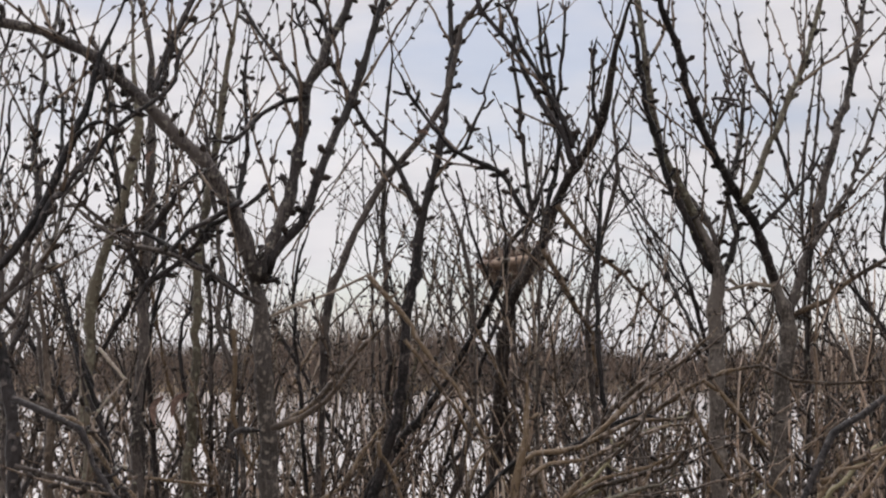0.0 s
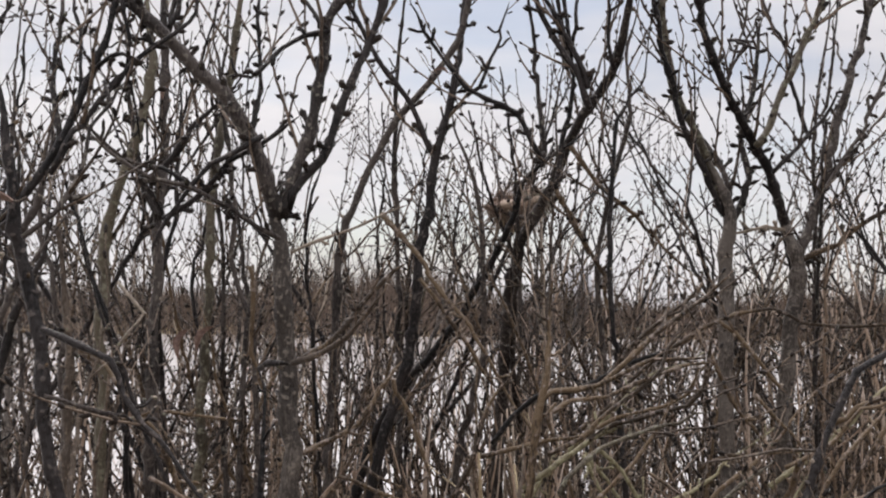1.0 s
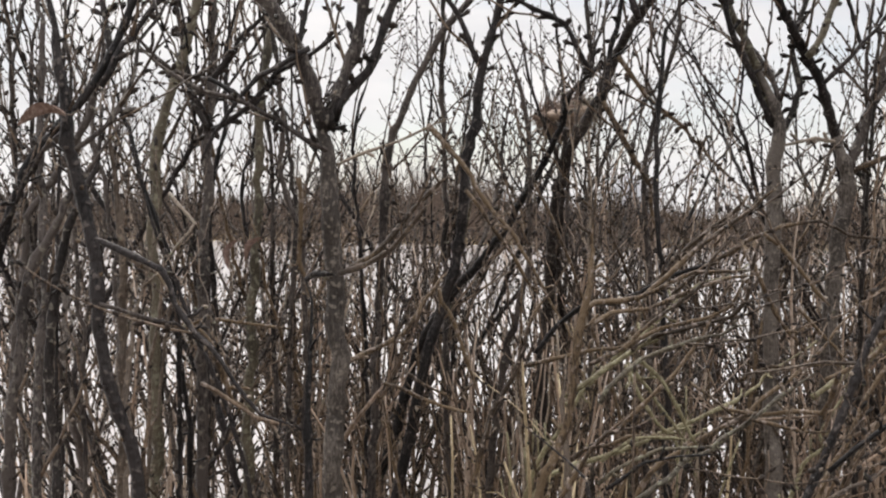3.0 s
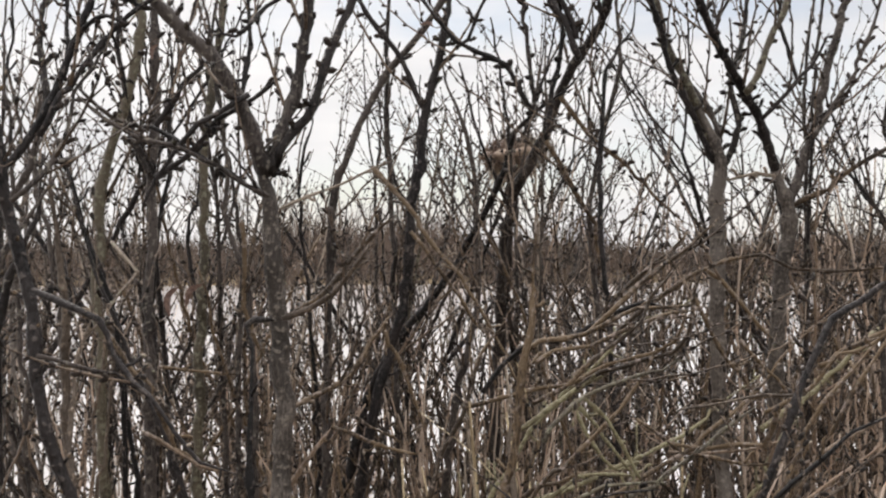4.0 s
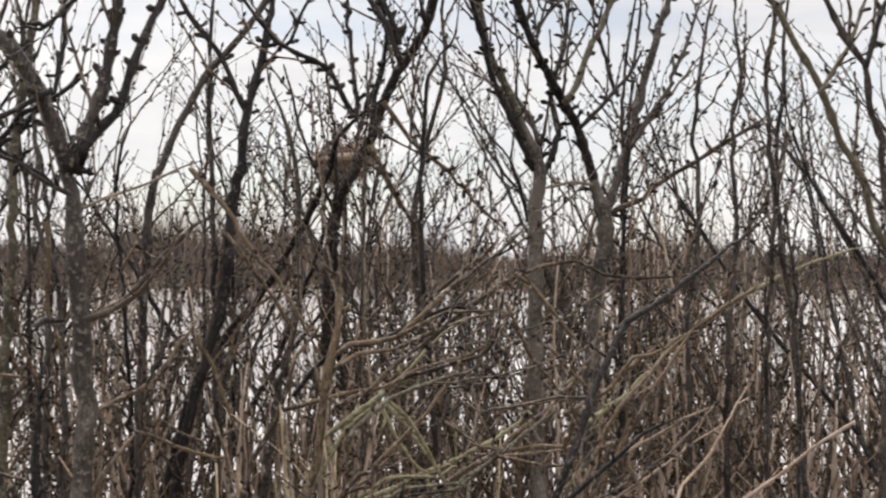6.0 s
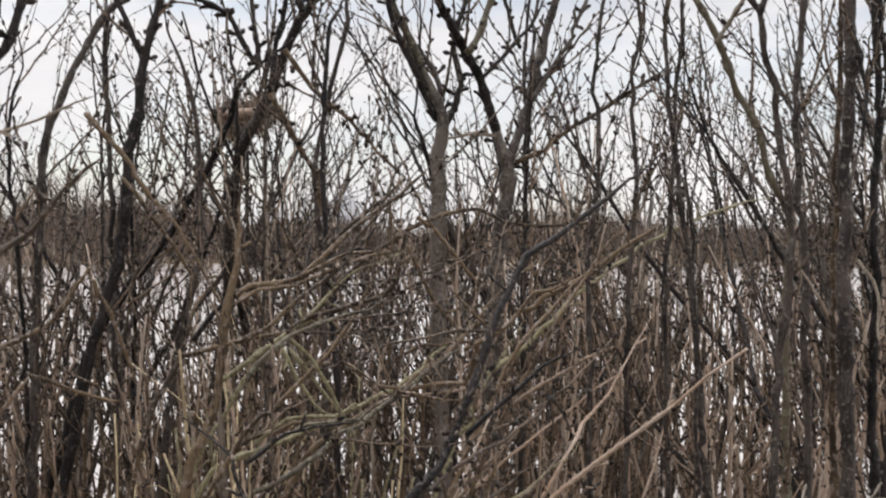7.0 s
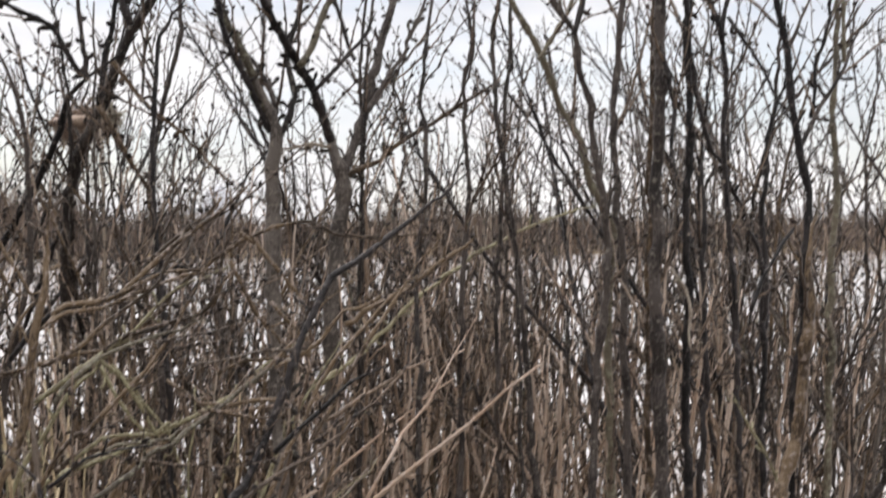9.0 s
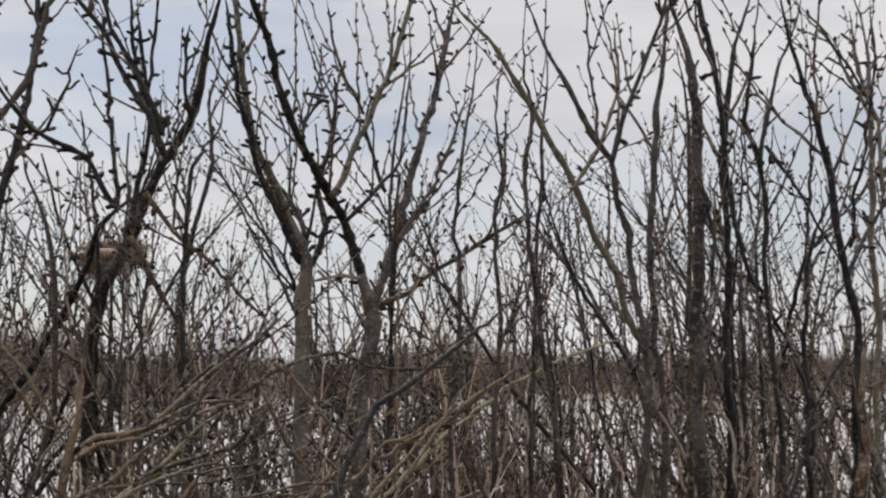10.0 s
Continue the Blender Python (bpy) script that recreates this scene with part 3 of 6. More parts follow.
limbs["b6"] = limb(plant, "stem", DARK, 0.0053, 0.0026, 3, (-0.923, 2.500, -0.050), (-0.925, 2.500, 0.544), (-0.928, 2.500, 1.209), (-0.933, 2.500, 1.650), (-0.907, 2.500, 2.007), (-0.882, 2.500, 2.097), (-0.848, 2.500, 2.186), (-0.846, 2.500, 2.274))
limb(limbs["b1"], "limb", DARK, 0.0036, 0.0019, 3, (-0.690, 2.200, 1.848), (-0.700, 2.225, 1.906), (-0.703, 2.250, 1.986), (-0.727, 2.275, 2.069), (-0.725, 2.300, 2.188))
limb(limbs["b1"], "limb", DARK, 0.0040, 0.0022, 2, (-0.602, 2.150, 2.026), (-0.585, 2.163, 1.956), (-0.592, 2.175, 1.896), (-0.584, 2.188, 1.835), (-0.575, 2.200, 1.766))

plant = shrub("pair of upright grey-barked stems with many thin shoots", -0.63, 2.70)
limbs["c1"] = limb(plant, "stem", BARK, 0.0153, 0.0082, 9, (-0.668, 2.700, -0.050), (-0.671, 2.700, 0.534), (-0.676, 2.700, 1.188), (-0.680, 2.725, 1.411), (-0.678, 2.750, 1.576), (-0.678, 2.775, 1.733), (-0.680, 2.800, 1.894), (-0.683, 2.825, 2.074), (-0.698, 2.850, 2.217), (-0.733, 2.875, 2.363), (-0.757, 2.900, 2.500))
limbs["c2"] = limb(plant, "stem", OLIVE, 0.0141, 0.0074, 8, (-0.621, 2.900, -0.050), (-0.615, 2.900, 0.525), (-0.604, 2.900, 1.166), (-0.593, 2.914, 1.487), (-0.592, 2.929, 1.719), (-0.570, 2.943, 1.887), (-0.548, 2.957, 2.072), (-0.535, 2.971, 2.247), (-0.523, 2.986, 2.396), (-0.519, 3.000, 2.518))
limb(limbs["c1"], "limb", BARK, 0.0067, 0.0036, 4, (-0.666, 2.750, 2.084), (-0.642, 2.800, 2.244), (-0.616, 2.850, 2.355), (-0.609, 2.900, 2.470))
limb(limbs["c1"], "limb", BARK, 0.0078, 0.0035, 4, (-0.676, 2.750, 1.666), (-0.721, 2.763, 1.771), (-0.755, 2.775, 1.931), (-0.776, 2.787, 2.093), (-0.811, 2.800, 2.259))
limb(limbs["c2"], "limb", DARK, 0.0071, 0.0037, 4, (-0.575, 2.900, 1.772), (-0.500, 2.925, 1.870), (-0.479, 2.950, 2.000), (-0.500, 2.975, 2.176), (-0.486, 3.000, 2.341))
limbs["c6"] = limb(plant, "stem", OLIVE, 0.0142, 0.0087, 5, (-0.763, 2.700, -0.050), (-0.771, 2.700, 0.534), (-0.783, 2.700, 1.187), (-0.791, 2.706, 1.412), (-0.788, 2.711, 1.537), (-0.780, 2.717, 1.639), (-0.754, 2.722, 1.739), (-0.726, 2.728, 1.819), (-0.710, 2.733, 1.924), (-0.691, 2.739, 2.036), (-0.708, 2.744, 2.163), (-0.722, 2.750, 2.325))
limb(limbs["c1"], "limb", DARK, 0.0071, 0.0037, 2, (-0.656, 2.700, 1.777), (-0.628, 2.688, 1.824), (-0.588, 2.675, 1.863), (-0.538, 2.663, 1.909), (-0.473, 2.650, 1.954))
limb(limbs["c1"], "limb", DARK, 0.0068, 0.0044, 3, (-0.664, 2.750, 2.104), (-0.642, 2.763, 2.170), (-0.620, 2.775, 2.251), (-0.585, 2.787, 2.336), (-0.565, 2.800, 2.422))
limbs["c9"] = limb(plant, "stem", BARK, 0.0079, 0.0038, 6, (-0.548, 3.000, -0.050), (-0.556, 3.000, 0.520), (-0.569, 3.000, 1.156), (-0.585, 3.014, 1.544), (-0.615, 3.029, 1.799), (-0.613, 3.043, 1.973), (-0.598, 3.057, 2.078), (-0.588, 3.071, 2.184), (-0.588, 3.086, 2.307), (-0.614, 3.100, 2.431))
limbs["c10"] = limb(plant, "stem", DARK, 0.0076, 0.0040, 4, (-0.592, 2.500, -0.050), (-0.623, 2.500, 0.544), (-0.673, 2.500, 1.209), (-0.693, 2.500, 1.342), (-0.714, 2.500, 1.429), (-0.744, 2.500, 1.510), (-0.776, 2.500, 1.624), (-0.799, 2.500, 1.703), (-0.825, 2.500, 1.791), (-0.846, 2.500, 1.887))
limbs["c11"] = limb(plant, "stem", RUST, 0.0112, 0.0065, 2, (-0.725, 2.300, -0.050), (-0.727, 2.300, 0.554), (-0.731, 2.300, 1.231), (-0.732, 2.300, 1.338), (-0.731, 2.300, 1.433), (-0.740, 2.300, 1.529), (-0.754, 2.300, 1.615), (-0.742, 2.300, 1.723))
limb(limbs["c10"], "limb", RUST, 0.0044, 0.0023, 0, (-0.657, 2.400, 1.326), (-0.686, 2.375, 1.357), (-0.723, 2.350, 1.388), (-0.776, 2.325, 1.417), (-0.824, 2.300, 1.433))
limbs["c13"] = limb(plant, "stem", RUST, 0.0055, 0.0027, 1, (-0.832, 2.600, -0.050), (-0.797, 2.600, 0.539), (-0.739, 2.600, 1.198), (-0.716, 2.600, 1.331), (-0.691, 2.600, 1.403), (-0.659, 2.600, 1.487), (-0.640, 2.600, 1.583))
limbs["c14"] = limb(plant, "stem", DARK, 0.0081, 0.0041, 5, (-0.698, 2.850, -0.050), (-0.698, 2.850, 0.527), (-0.698, 2.850, 1.171), (-0.698, 2.858, 1.408), (-0.685, 2.867, 1.554), (-0.668, 2.875, 1.675), (-0.664, 2.883, 1.784), (-0.659, 2.892, 1.949), (-0.675, 2.900, 2.089))
limbs["c15"] = limb(plant, "stem", BARK, 0.0082, 0.0041, 5, (-0.440, 2.900, -0.050), (-0.451, 2.900, 0.525), (-0.470, 2.900, 1.167), (-0.485, 2.900, 1.421), (-0.533, 2.900, 1.541), (-0.533, 2.900, 1.676), (-0.543, 2.900, 1.812), (-0.576, 2.900, 1.950), (-0.595, 2.900, 2.117), (-0.576, 2.900, 2.285))
limb(limbs["c1"], "limb", DARK, 0.0055, 0.0029, 1, (-0.616, 2.450, 1.751), (-0.570, 2.440, 1.736), (-0.522, 2.430, 1.712), (-0.451, 2.420, 1.669), (-0.404, 2.410, 1.643), (-0.357, 2.400, 1.598))
limb(limbs["c1"], "limb", DARK, 0.0060, 0.0033, 2, (-0.590, 2.450, 1.646), (-0.519, 2.420, 1.689), (-0.477, 2.390, 1.722), (-0.441, 2.360, 1.757), (-0.370, 2.330, 1.790), (-0.299, 2.300, 1.834))
limb(limbs["c1"], "limb", BARK, 0.0051, 0.0029, 1, (-0.637, 2.500, 1.756), (-0.677, 2.475, 1.771), (-0.711, 2.450, 1.794), (-0.738, 2.425, 1.818), (-0.753, 2.400, 1.851))
limb(limbs["c1"], "limb", DARK, 0.0057, 0.0039, 1, (-0.600, 2.500, 1.646), (-0.616, 2.483, 1.683), (-0.638, 2.467, 1.718), (-0.638, 2.450, 1.745))
limbs["c20"] = limb(plant, "stem", DARK, 0.0072, 0.0038, 2, (-0.592, 2.350, -0.050), (-0.607, 2.350, 0.499), (-0.630, 2.350, 1.108), (-0.643, 2.358, 1.281), (-0.657, 2.367, 1.400), (-0.685, 2.375, 1.477), (-0.717, 2.383, 1.554), (-0.737, 2.392, 1.610), (-0.761, 2.400, 1.677))
limbs["c21"] = limb(plant, "stem", DARK, 0.0061, 0.0037, 2, (-0.339, 2.300, -0.050), (-0.393, 2.300, 0.431), (-0.481, 2.300, 0.958), (-0.539, 2.308, 1.134), (-0.580, 2.317, 1.221), (-0.645, 2.325, 1.364), (-0.679, 2.333, 1.464), (-0.712, 2.342, 1.553), (-0.738, 2.350, 1.654))
limb(limbs["c1"], "limb", PALE, 0.0038, 0.0022, 0, (-0.638, 2.300, 1.514), (-0.582, 2.267, 1.459), (-0.602, 2.233, 1.422), (-0.617, 2.200, 1.381))
limbs["c23"] = limb(plant, "stem", BARK, 0.0082, 0.0042, 4, (-0.504, 2.900, -0.050), (-0.506, 2.900, 0.461), (-0.508, 2.900, 1.024), (-0.511, 2.920, 1.344), (-0.511, 2.940, 1.479), (-0.534, 2.960, 1.644), (-0.561, 2.980, 1.770), (-0.560, 3.000, 1.912))
limbs["c24"] = limb(plant, "stem", DARK, 0.0079, 0.0038, 4, (-0.628, 3.000, -0.050), (-0.629, 3.000, 0.453), (-0.630, 3.000, 1.007), (-0.632, 3.017, 1.339), (-0.652, 3.033, 1.507), (-0.641, 3.050, 1.634), (-0.618, 3.067, 1.778), (-0.605, 3.083, 1.939), (-0.617, 3.100, 2.087))
limbs["c25"] = limb(plant, "stem", BARK, 0.0085, 0.0041, 4, (-0.857, 2.800, -0.050), (-0.870, 2.800, 0.466), (-0.891, 2.800, 1.036), (-0.913, 2.817, 1.346), (-0.941, 2.833, 1.529), (-0.978, 2.850, 1.649), (-0.982, 2.867, 1.797), (-0.966, 2.883, 1.948), (-0.986, 2.900, 2.101))
limb(limbs["c1"], "limb", UMBER, 0.0052, 0.0031, 1, (-0.724, 2.300, 1.393), (-0.662, 2.275, 1.367), (-0.622, 2.250, 1.325), (-0.573, 2.225, 1.274), (-0.519, 2.200, 1.229))
limb(limbs["c1"], "limb", UMBER, 0.0040, 0.0027, 0, (-0.700, 2.200, 1.286), (-0.628, 2.200, 1.272), (-0.561, 2.200, 1.260))
limb(limbs["c1"], "limb", UMBER, 0.0033, 0.0023, 0, (-0.546, 2.300, 1.272), (-0.454, 2.300, 1.262), (-0.395, 2.300, 1.256))
limb(limbs["c1"], "limb", UMBER, 0.0054, 0.0039, 1, (-0.405, 2.400, 1.551), (-0.395, 2.400, 1.460), (-0.409, 2.400, 1.386), (-0.381, 2.400, 1.324), (-0.355, 2.400, 1.276))

plant = shrub("dark near stem with side branches and a curled dead leaf", -0.72, 2.07)
limbs["d1"] = limb(plant, "stem", DARK, 0.0117, 0.0080, 3, (-0.359, 1.700, -0.050), (-0.417, 1.700, 0.490), (-0.513, 1.700, 1.088), (-0.536, 1.705, 1.163), (-0.560, 1.710, 1.236), (-0.577, 1.715, 1.318), (-0.584, 1.720, 1.409), (-0.603, 1.725, 1.483), (-0.618, 1.730, 1.566), (-0.630, 1.735, 1.658), (-0.643, 1.740, 1.751), (-0.665, 1.745, 1.819), (-0.686, 1.750, 1.887))
limb(limbs["d1"], "limb", DARK, 0.0048, 0.0023, 3, (-0.575, 1.700, 1.438), (-0.523, 1.686, 1.420), (-0.469, 1.671, 1.399), (-0.445, 1.657, 1.352), (-0.393, 1.643, 1.294), (-0.353, 1.629, 1.245), (-0.315, 1.614, 1.205), (-0.254, 1.600, 1.189))
limb(limbs["d1"], "limb", BARK, 0.0042, 0.0022, 4, (-0.605, 1.700, 1.565), (-0.570, 1.725, 1.608), (-0.544, 1.750, 1.660), (-0.531, 1.775, 1.730), (-0.486, 1.800, 1.811))
limb(limbs["d1"], "limb", BARK, 0.0038, 0.0021, 2, (-0.569, 1.700, 1.344), (-0.520, 1.717, 1.327), (-0.466, 1.733, 1.317), (-0.428, 1.750, 1.283))
limb(limbs["d1"], "limb", BARK, 0.0043, 0.0025, 3, (-0.630, 1.750, 1.601), (-0.675, 1.767, 1.568), (-0.725, 1.783, 1.483), (-0.785, 1.800, 1.413))
limbs["d6"] = limb(plant, "stem", RUST, 0.0072, 0.0047, 2, (-0.637, 2.100, -0.050), (-0.643, 2.100, 0.449), (-0.653, 2.100, 0.999), (-0.657, 2.125, 1.118), (-0.661, 2.150, 1.238), (-0.654, 2.175, 1.319), (-0.639, 2.200, 1.444))
limbs["d7"] = limb(plant, "stem", BARK, 0.0089, 0.0057, 4, (-0.738, 2.000, -0.050), (-0.752, 2.000, 0.458), (-0.776, 2.000, 1.019), (-0.790, 2.050, 1.188), (-0.805, 2.100, 1.363), (-0.834, 2.150, 1.536), (-0.849, 2.200, 1.717), (-0.878, 2.250, 1.916), (-0.907, 2.300, 2.014))
limbs["d8"] = limb(plant, "stem", BARK, 0.0112, 0.0064, 5, (-1.045, 2.500, -0.050), (-1.041, 2.500, 0.407), (-1.036, 2.500, 0.905), (-1.030, 2.520, 1.195), (-1.016, 2.540, 1.461), (-0.886, 2.560, 1.682), (-0.862, 2.580, 1.832), (-0.888, 2.600, 1.983))
limbs["d9"] = limb(plant, "stem", BARK, 0.0116, 0.0069, 2, (-0.787, 1.900, -0.050), (-0.783, 1.900, 0.468), (-0.778, 1.900, 1.040), (-0.775, 1.908, 1.207), (-0.771, 1.917, 1.317), (-0.746, 1.925, 1.400), (-0.707, 1.933, 1.488), (-0.667, 1.942, 1.549), (-0.623, 1.950, 1.620))
limbs["d10"] = limb(plant, "stem", BARK, 0.0116, 0.0073, 2, (-0.762, 2.200, -0.050), (-0.783, 2.200, 0.438), (-0.817, 2.200, 0.974), (-0.841, 2.220, 1.164), (-0.841, 2.240, 1.313), (-0.824, 2.260, 1.442), (-0.776, 2.280, 1.562), (-0.770, 2.300, 1.684))
limb(limbs["d1"], "limb", UMBER, 0.0047, 0.0031, 0, (-0.456, 1.900, 1.263), (-0.438, 1.917, 1.220), (-0.425, 1.933, 1.181), (-0.388, 1.950, 1.134))
limb(limbs["d1"], "limb", RUSTPEEL, 0.0035, 0.0024, 0, (-0.470, 1.900, 1.205), (-0.420, 1.917, 1.166), (-0.388, 1.933, 1.144), (-0.335, 1.950, 1.132))

plant = shrub("slender dark shrub stem forking against the sky", -0.28, 3.12)
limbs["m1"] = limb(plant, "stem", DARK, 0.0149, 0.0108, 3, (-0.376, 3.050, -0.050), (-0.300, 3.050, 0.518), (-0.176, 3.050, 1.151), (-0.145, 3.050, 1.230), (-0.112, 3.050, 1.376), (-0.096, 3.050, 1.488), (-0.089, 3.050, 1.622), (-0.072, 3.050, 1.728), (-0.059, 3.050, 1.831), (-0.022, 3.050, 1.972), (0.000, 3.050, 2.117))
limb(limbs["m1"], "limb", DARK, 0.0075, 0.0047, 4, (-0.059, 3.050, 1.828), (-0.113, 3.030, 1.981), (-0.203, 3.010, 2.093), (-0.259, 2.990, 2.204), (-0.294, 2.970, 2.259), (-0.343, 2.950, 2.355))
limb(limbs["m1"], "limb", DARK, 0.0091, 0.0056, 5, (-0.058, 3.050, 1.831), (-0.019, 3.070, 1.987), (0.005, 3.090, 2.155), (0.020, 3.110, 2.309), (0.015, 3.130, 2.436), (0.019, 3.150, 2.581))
limbs["m4"] = limb(plant, "stem", BARK, 0.0116, 0.0071, 5, (-0.325, 3.000, -0.050), (-0.319, 3.000, 0.520), (-0.309, 3.000, 1.156), (-0.302, 3.010, 1.405), (-0.295, 3.020, 1.600), (-0.262, 3.030, 1.741), (-0.228, 3.040, 1.828), (-0.151, 3.050, 1.958), (-0.063, 3.060, 2.061), (0.003, 3.070, 2.163), (0.052, 3.080, 2.346), (0.094, 3.090, 2.453), (0.138, 3.100, 2.578))
limbs["m5"] = limb(plant, "stem", BARK, 0.0093, 0.0047, 5, (-0.135, 3.300, -0.050), (-0.141, 3.300, 0.506), (-0.150, 3.300, 1.124), (-0.161, 3.300, 1.488), (-0.168, 3.300, 1.703), (-0.172, 3.300, 1.873), (-0.176, 3.300, 2.029), (-0.167, 3.300, 2.170), (-0.155, 3.300, 2.329), (-0.165, 3.300, 2.489))
limb(limbs["m1"], "limb", BARK, 0.0076, 0.0045, 3, (0.008, 3.100, 2.202), (0.014, 3.112, 2.253), (0.034, 3.125, 2.356), (0.082, 3.138, 2.426), (0.109, 3.150, 2.518))

plant = shrub("bare shrub holding a small nest between two limbs", -0.05, 3.36)
limbs["n1"] = limb(plant, "stem", BARK, 0.0237, 0.0101, 5, (0.117, 3.900, -0.050), (0.126, 3.900, 0.477), (0.142, 3.900, 1.061), (0.155, 3.812, 1.315), (0.161, 3.725, 1.524), (0.186, 3.638, 1.657), (0.235, 3.550, 1.739), (0.275, 3.462, 1.834), (0.312, 3.375, 1.936), (0.347, 3.288, 2.009), (0.393, 3.200, 2.068), (0.424, 3.112, 2.173), (0.435, 3.025, 2.284), (0.465, 2.938, 2.374), (0.498, 2.850, 2.458))
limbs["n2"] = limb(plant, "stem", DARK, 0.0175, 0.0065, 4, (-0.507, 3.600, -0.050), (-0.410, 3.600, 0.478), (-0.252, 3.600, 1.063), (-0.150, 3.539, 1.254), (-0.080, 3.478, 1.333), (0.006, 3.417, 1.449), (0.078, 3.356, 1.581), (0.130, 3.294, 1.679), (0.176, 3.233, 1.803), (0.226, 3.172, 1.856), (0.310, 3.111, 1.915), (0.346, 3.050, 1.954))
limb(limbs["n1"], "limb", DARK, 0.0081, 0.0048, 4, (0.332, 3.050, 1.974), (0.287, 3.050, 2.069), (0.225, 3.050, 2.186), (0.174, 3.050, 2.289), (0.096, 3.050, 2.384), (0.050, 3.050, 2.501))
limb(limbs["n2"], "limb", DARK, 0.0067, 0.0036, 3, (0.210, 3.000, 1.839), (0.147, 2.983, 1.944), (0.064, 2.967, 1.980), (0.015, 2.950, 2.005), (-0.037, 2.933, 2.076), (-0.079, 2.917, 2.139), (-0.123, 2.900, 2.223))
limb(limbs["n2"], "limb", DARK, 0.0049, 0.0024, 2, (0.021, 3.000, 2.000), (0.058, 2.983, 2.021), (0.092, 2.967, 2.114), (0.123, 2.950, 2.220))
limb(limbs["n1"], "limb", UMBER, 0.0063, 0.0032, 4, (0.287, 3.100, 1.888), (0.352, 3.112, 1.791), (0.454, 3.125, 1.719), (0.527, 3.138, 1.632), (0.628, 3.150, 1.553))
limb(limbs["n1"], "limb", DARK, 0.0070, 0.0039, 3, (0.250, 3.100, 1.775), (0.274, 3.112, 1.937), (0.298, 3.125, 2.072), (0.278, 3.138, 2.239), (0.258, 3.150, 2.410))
limbs["n8"] = limb(plant, "stem", BARK, 0.0110, 0.0053, 6, (0.438, 3.400, -0.050), (0.430, 3.400, 0.502), (0.417, 3.400, 1.115), (0.405, 3.392, 1.426), (0.391, 3.383, 1.613), (0.423, 3.375, 1.817), (0.472, 3.367, 2.021), (0.465, 3.358, 2.180), (0.506, 3.350, 2.370))
limb(limbs["n1"], "limb", UMBER, 0.0076, 0.0044, 4, (0.250, 3.100, 1.775), (0.321, 3.100, 1.660), (0.377, 3.100, 1.559), (0.390, 3.100, 1.431))
limb(limbs["n2"], "limb", UMBER, 0.0065, 0.0034, 2, (-0.181, 2.900, 1.696), (-0.104, 2.870, 1.611), (-0.036, 2.840, 1.516), (0.031, 2.810, 1.424), (0.110, 2.780, 1.295), (0.161, 2.750, 1.220))
limbs["n11"] = limb(plant, "stem", BARK, 0.0121, 0.0052, 6, (-0.110, 3.300, -0.050), (-0.062, 3.300, 0.506), (0.016, 3.300, 1.125), (0.062, 3.292, 1.308), (0.074, 3.283, 1.488), (0.062, 3.275, 1.670), (0.040, 3.267, 1.807), (-0.013, 3.258, 1.959), (-0.028, 3.250, 2.082))
limb(limbs["n1"], "limb", DARK, 0.0075, 0.0044, 3, (0.324, 3.050, 2.026), (0.318, 3.050, 2.058), (0.286, 3.050, 2.116), (0.248, 3.050, 2.189), (0.194, 3.050, 2.292), (0.151, 3.050, 2.411))
limb(limbs["n1"], "limb", BARK, 0.0063, 0.0032, 3, (0.219, 3.100, 1.833), (0.214, 3.100, 1.913), (0.209, 3.100, 1.994), (0.195, 3.100, 2.127), (0.172, 3.100, 2.264), (0.167, 3.100, 2.366))
limb(limbs["n1"], "limb", DARK, 0.0057, 0.0031, 3, (0.291, 3.100, 2.119), (0.256, 3.083, 2.209), (0.244, 3.067, 2.296), (0.238, 3.050, 2.410))
limb(limbs["n1"], "limb", DARK, 0.0051, 0.0025, 2, (0.288, 3.100, 2.134), (0.296, 3.083, 2.197), (0.310, 3.067, 2.296), (0.312, 3.050, 2.410))
limb(limbs["n1"], "limb", DARK, 0.0057, 0.0031, 2, (0.398, 3.100, 2.089), (0.377, 3.083, 2.181), (0.382, 3.067, 2.281), (0.390, 3.050, 2.315))
limb(limbs["n2"], "limb", UMBER, 0.0050, 0.0033, 1, (-0.081, 2.700, 1.537), (-0.036, 2.700, 1.479), (0.014, 2.700, 1.415), (0.084, 2.700, 1.306))
limbs["l13"] = limb(plant, "stem", UMBER, 0.0079, 0.0044, 2, (-0.186, 2.600, -0.050), (-0.133, 2.600, 0.431), (-0.047, 2.600, 0.957), (-0.024, 2.640, 1.030), (0.026, 2.680, 1.124), (0.064, 2.720, 1.234), (0.103, 2.760, 1.295), (0.164, 2.800, 1.378))
limb(limbs["n2"], "limb", UMBER, 0.0048, 0.0032, 1, (-0.131, 2.600, 1.320), (-0.095, 2.600, 1.246), (-0.071, 2.600, 1.172), (-0.044, 2.600, 1.092))

plant = shrub("upright shrub with an olive-grey trunk and fanned limbs", 0.58, 3.10)
limbs["t1"] = limb(plant, "stem", GREY, 0.0247, 0.0181, 2, (0.720, 3.200, -0.050), (0.716, 3.200, 0.512), (0.709, 3.200, 1.137), (0.704, 3.200, 1.371), (0.705, 3.200, 1.547), (0.710, 3.200, 1.665), (0.714, 3.200, 1.727), (0.672, 3.200, 1.843), (0.622, 3.200, 1.941))
limb(limbs["t1"], "limb", OLIVE, 0.0119, 0.0062, 7, (0.715, 3.200, 1.692), (0.671, 3.200, 1.834), (0.607, 3.200, 1.973), (0.563, 3.200, 2.064), (0.538, 3.200, 2.232), (0.514, 3.200, 2.434), (0.499, 3.200, 2.574))
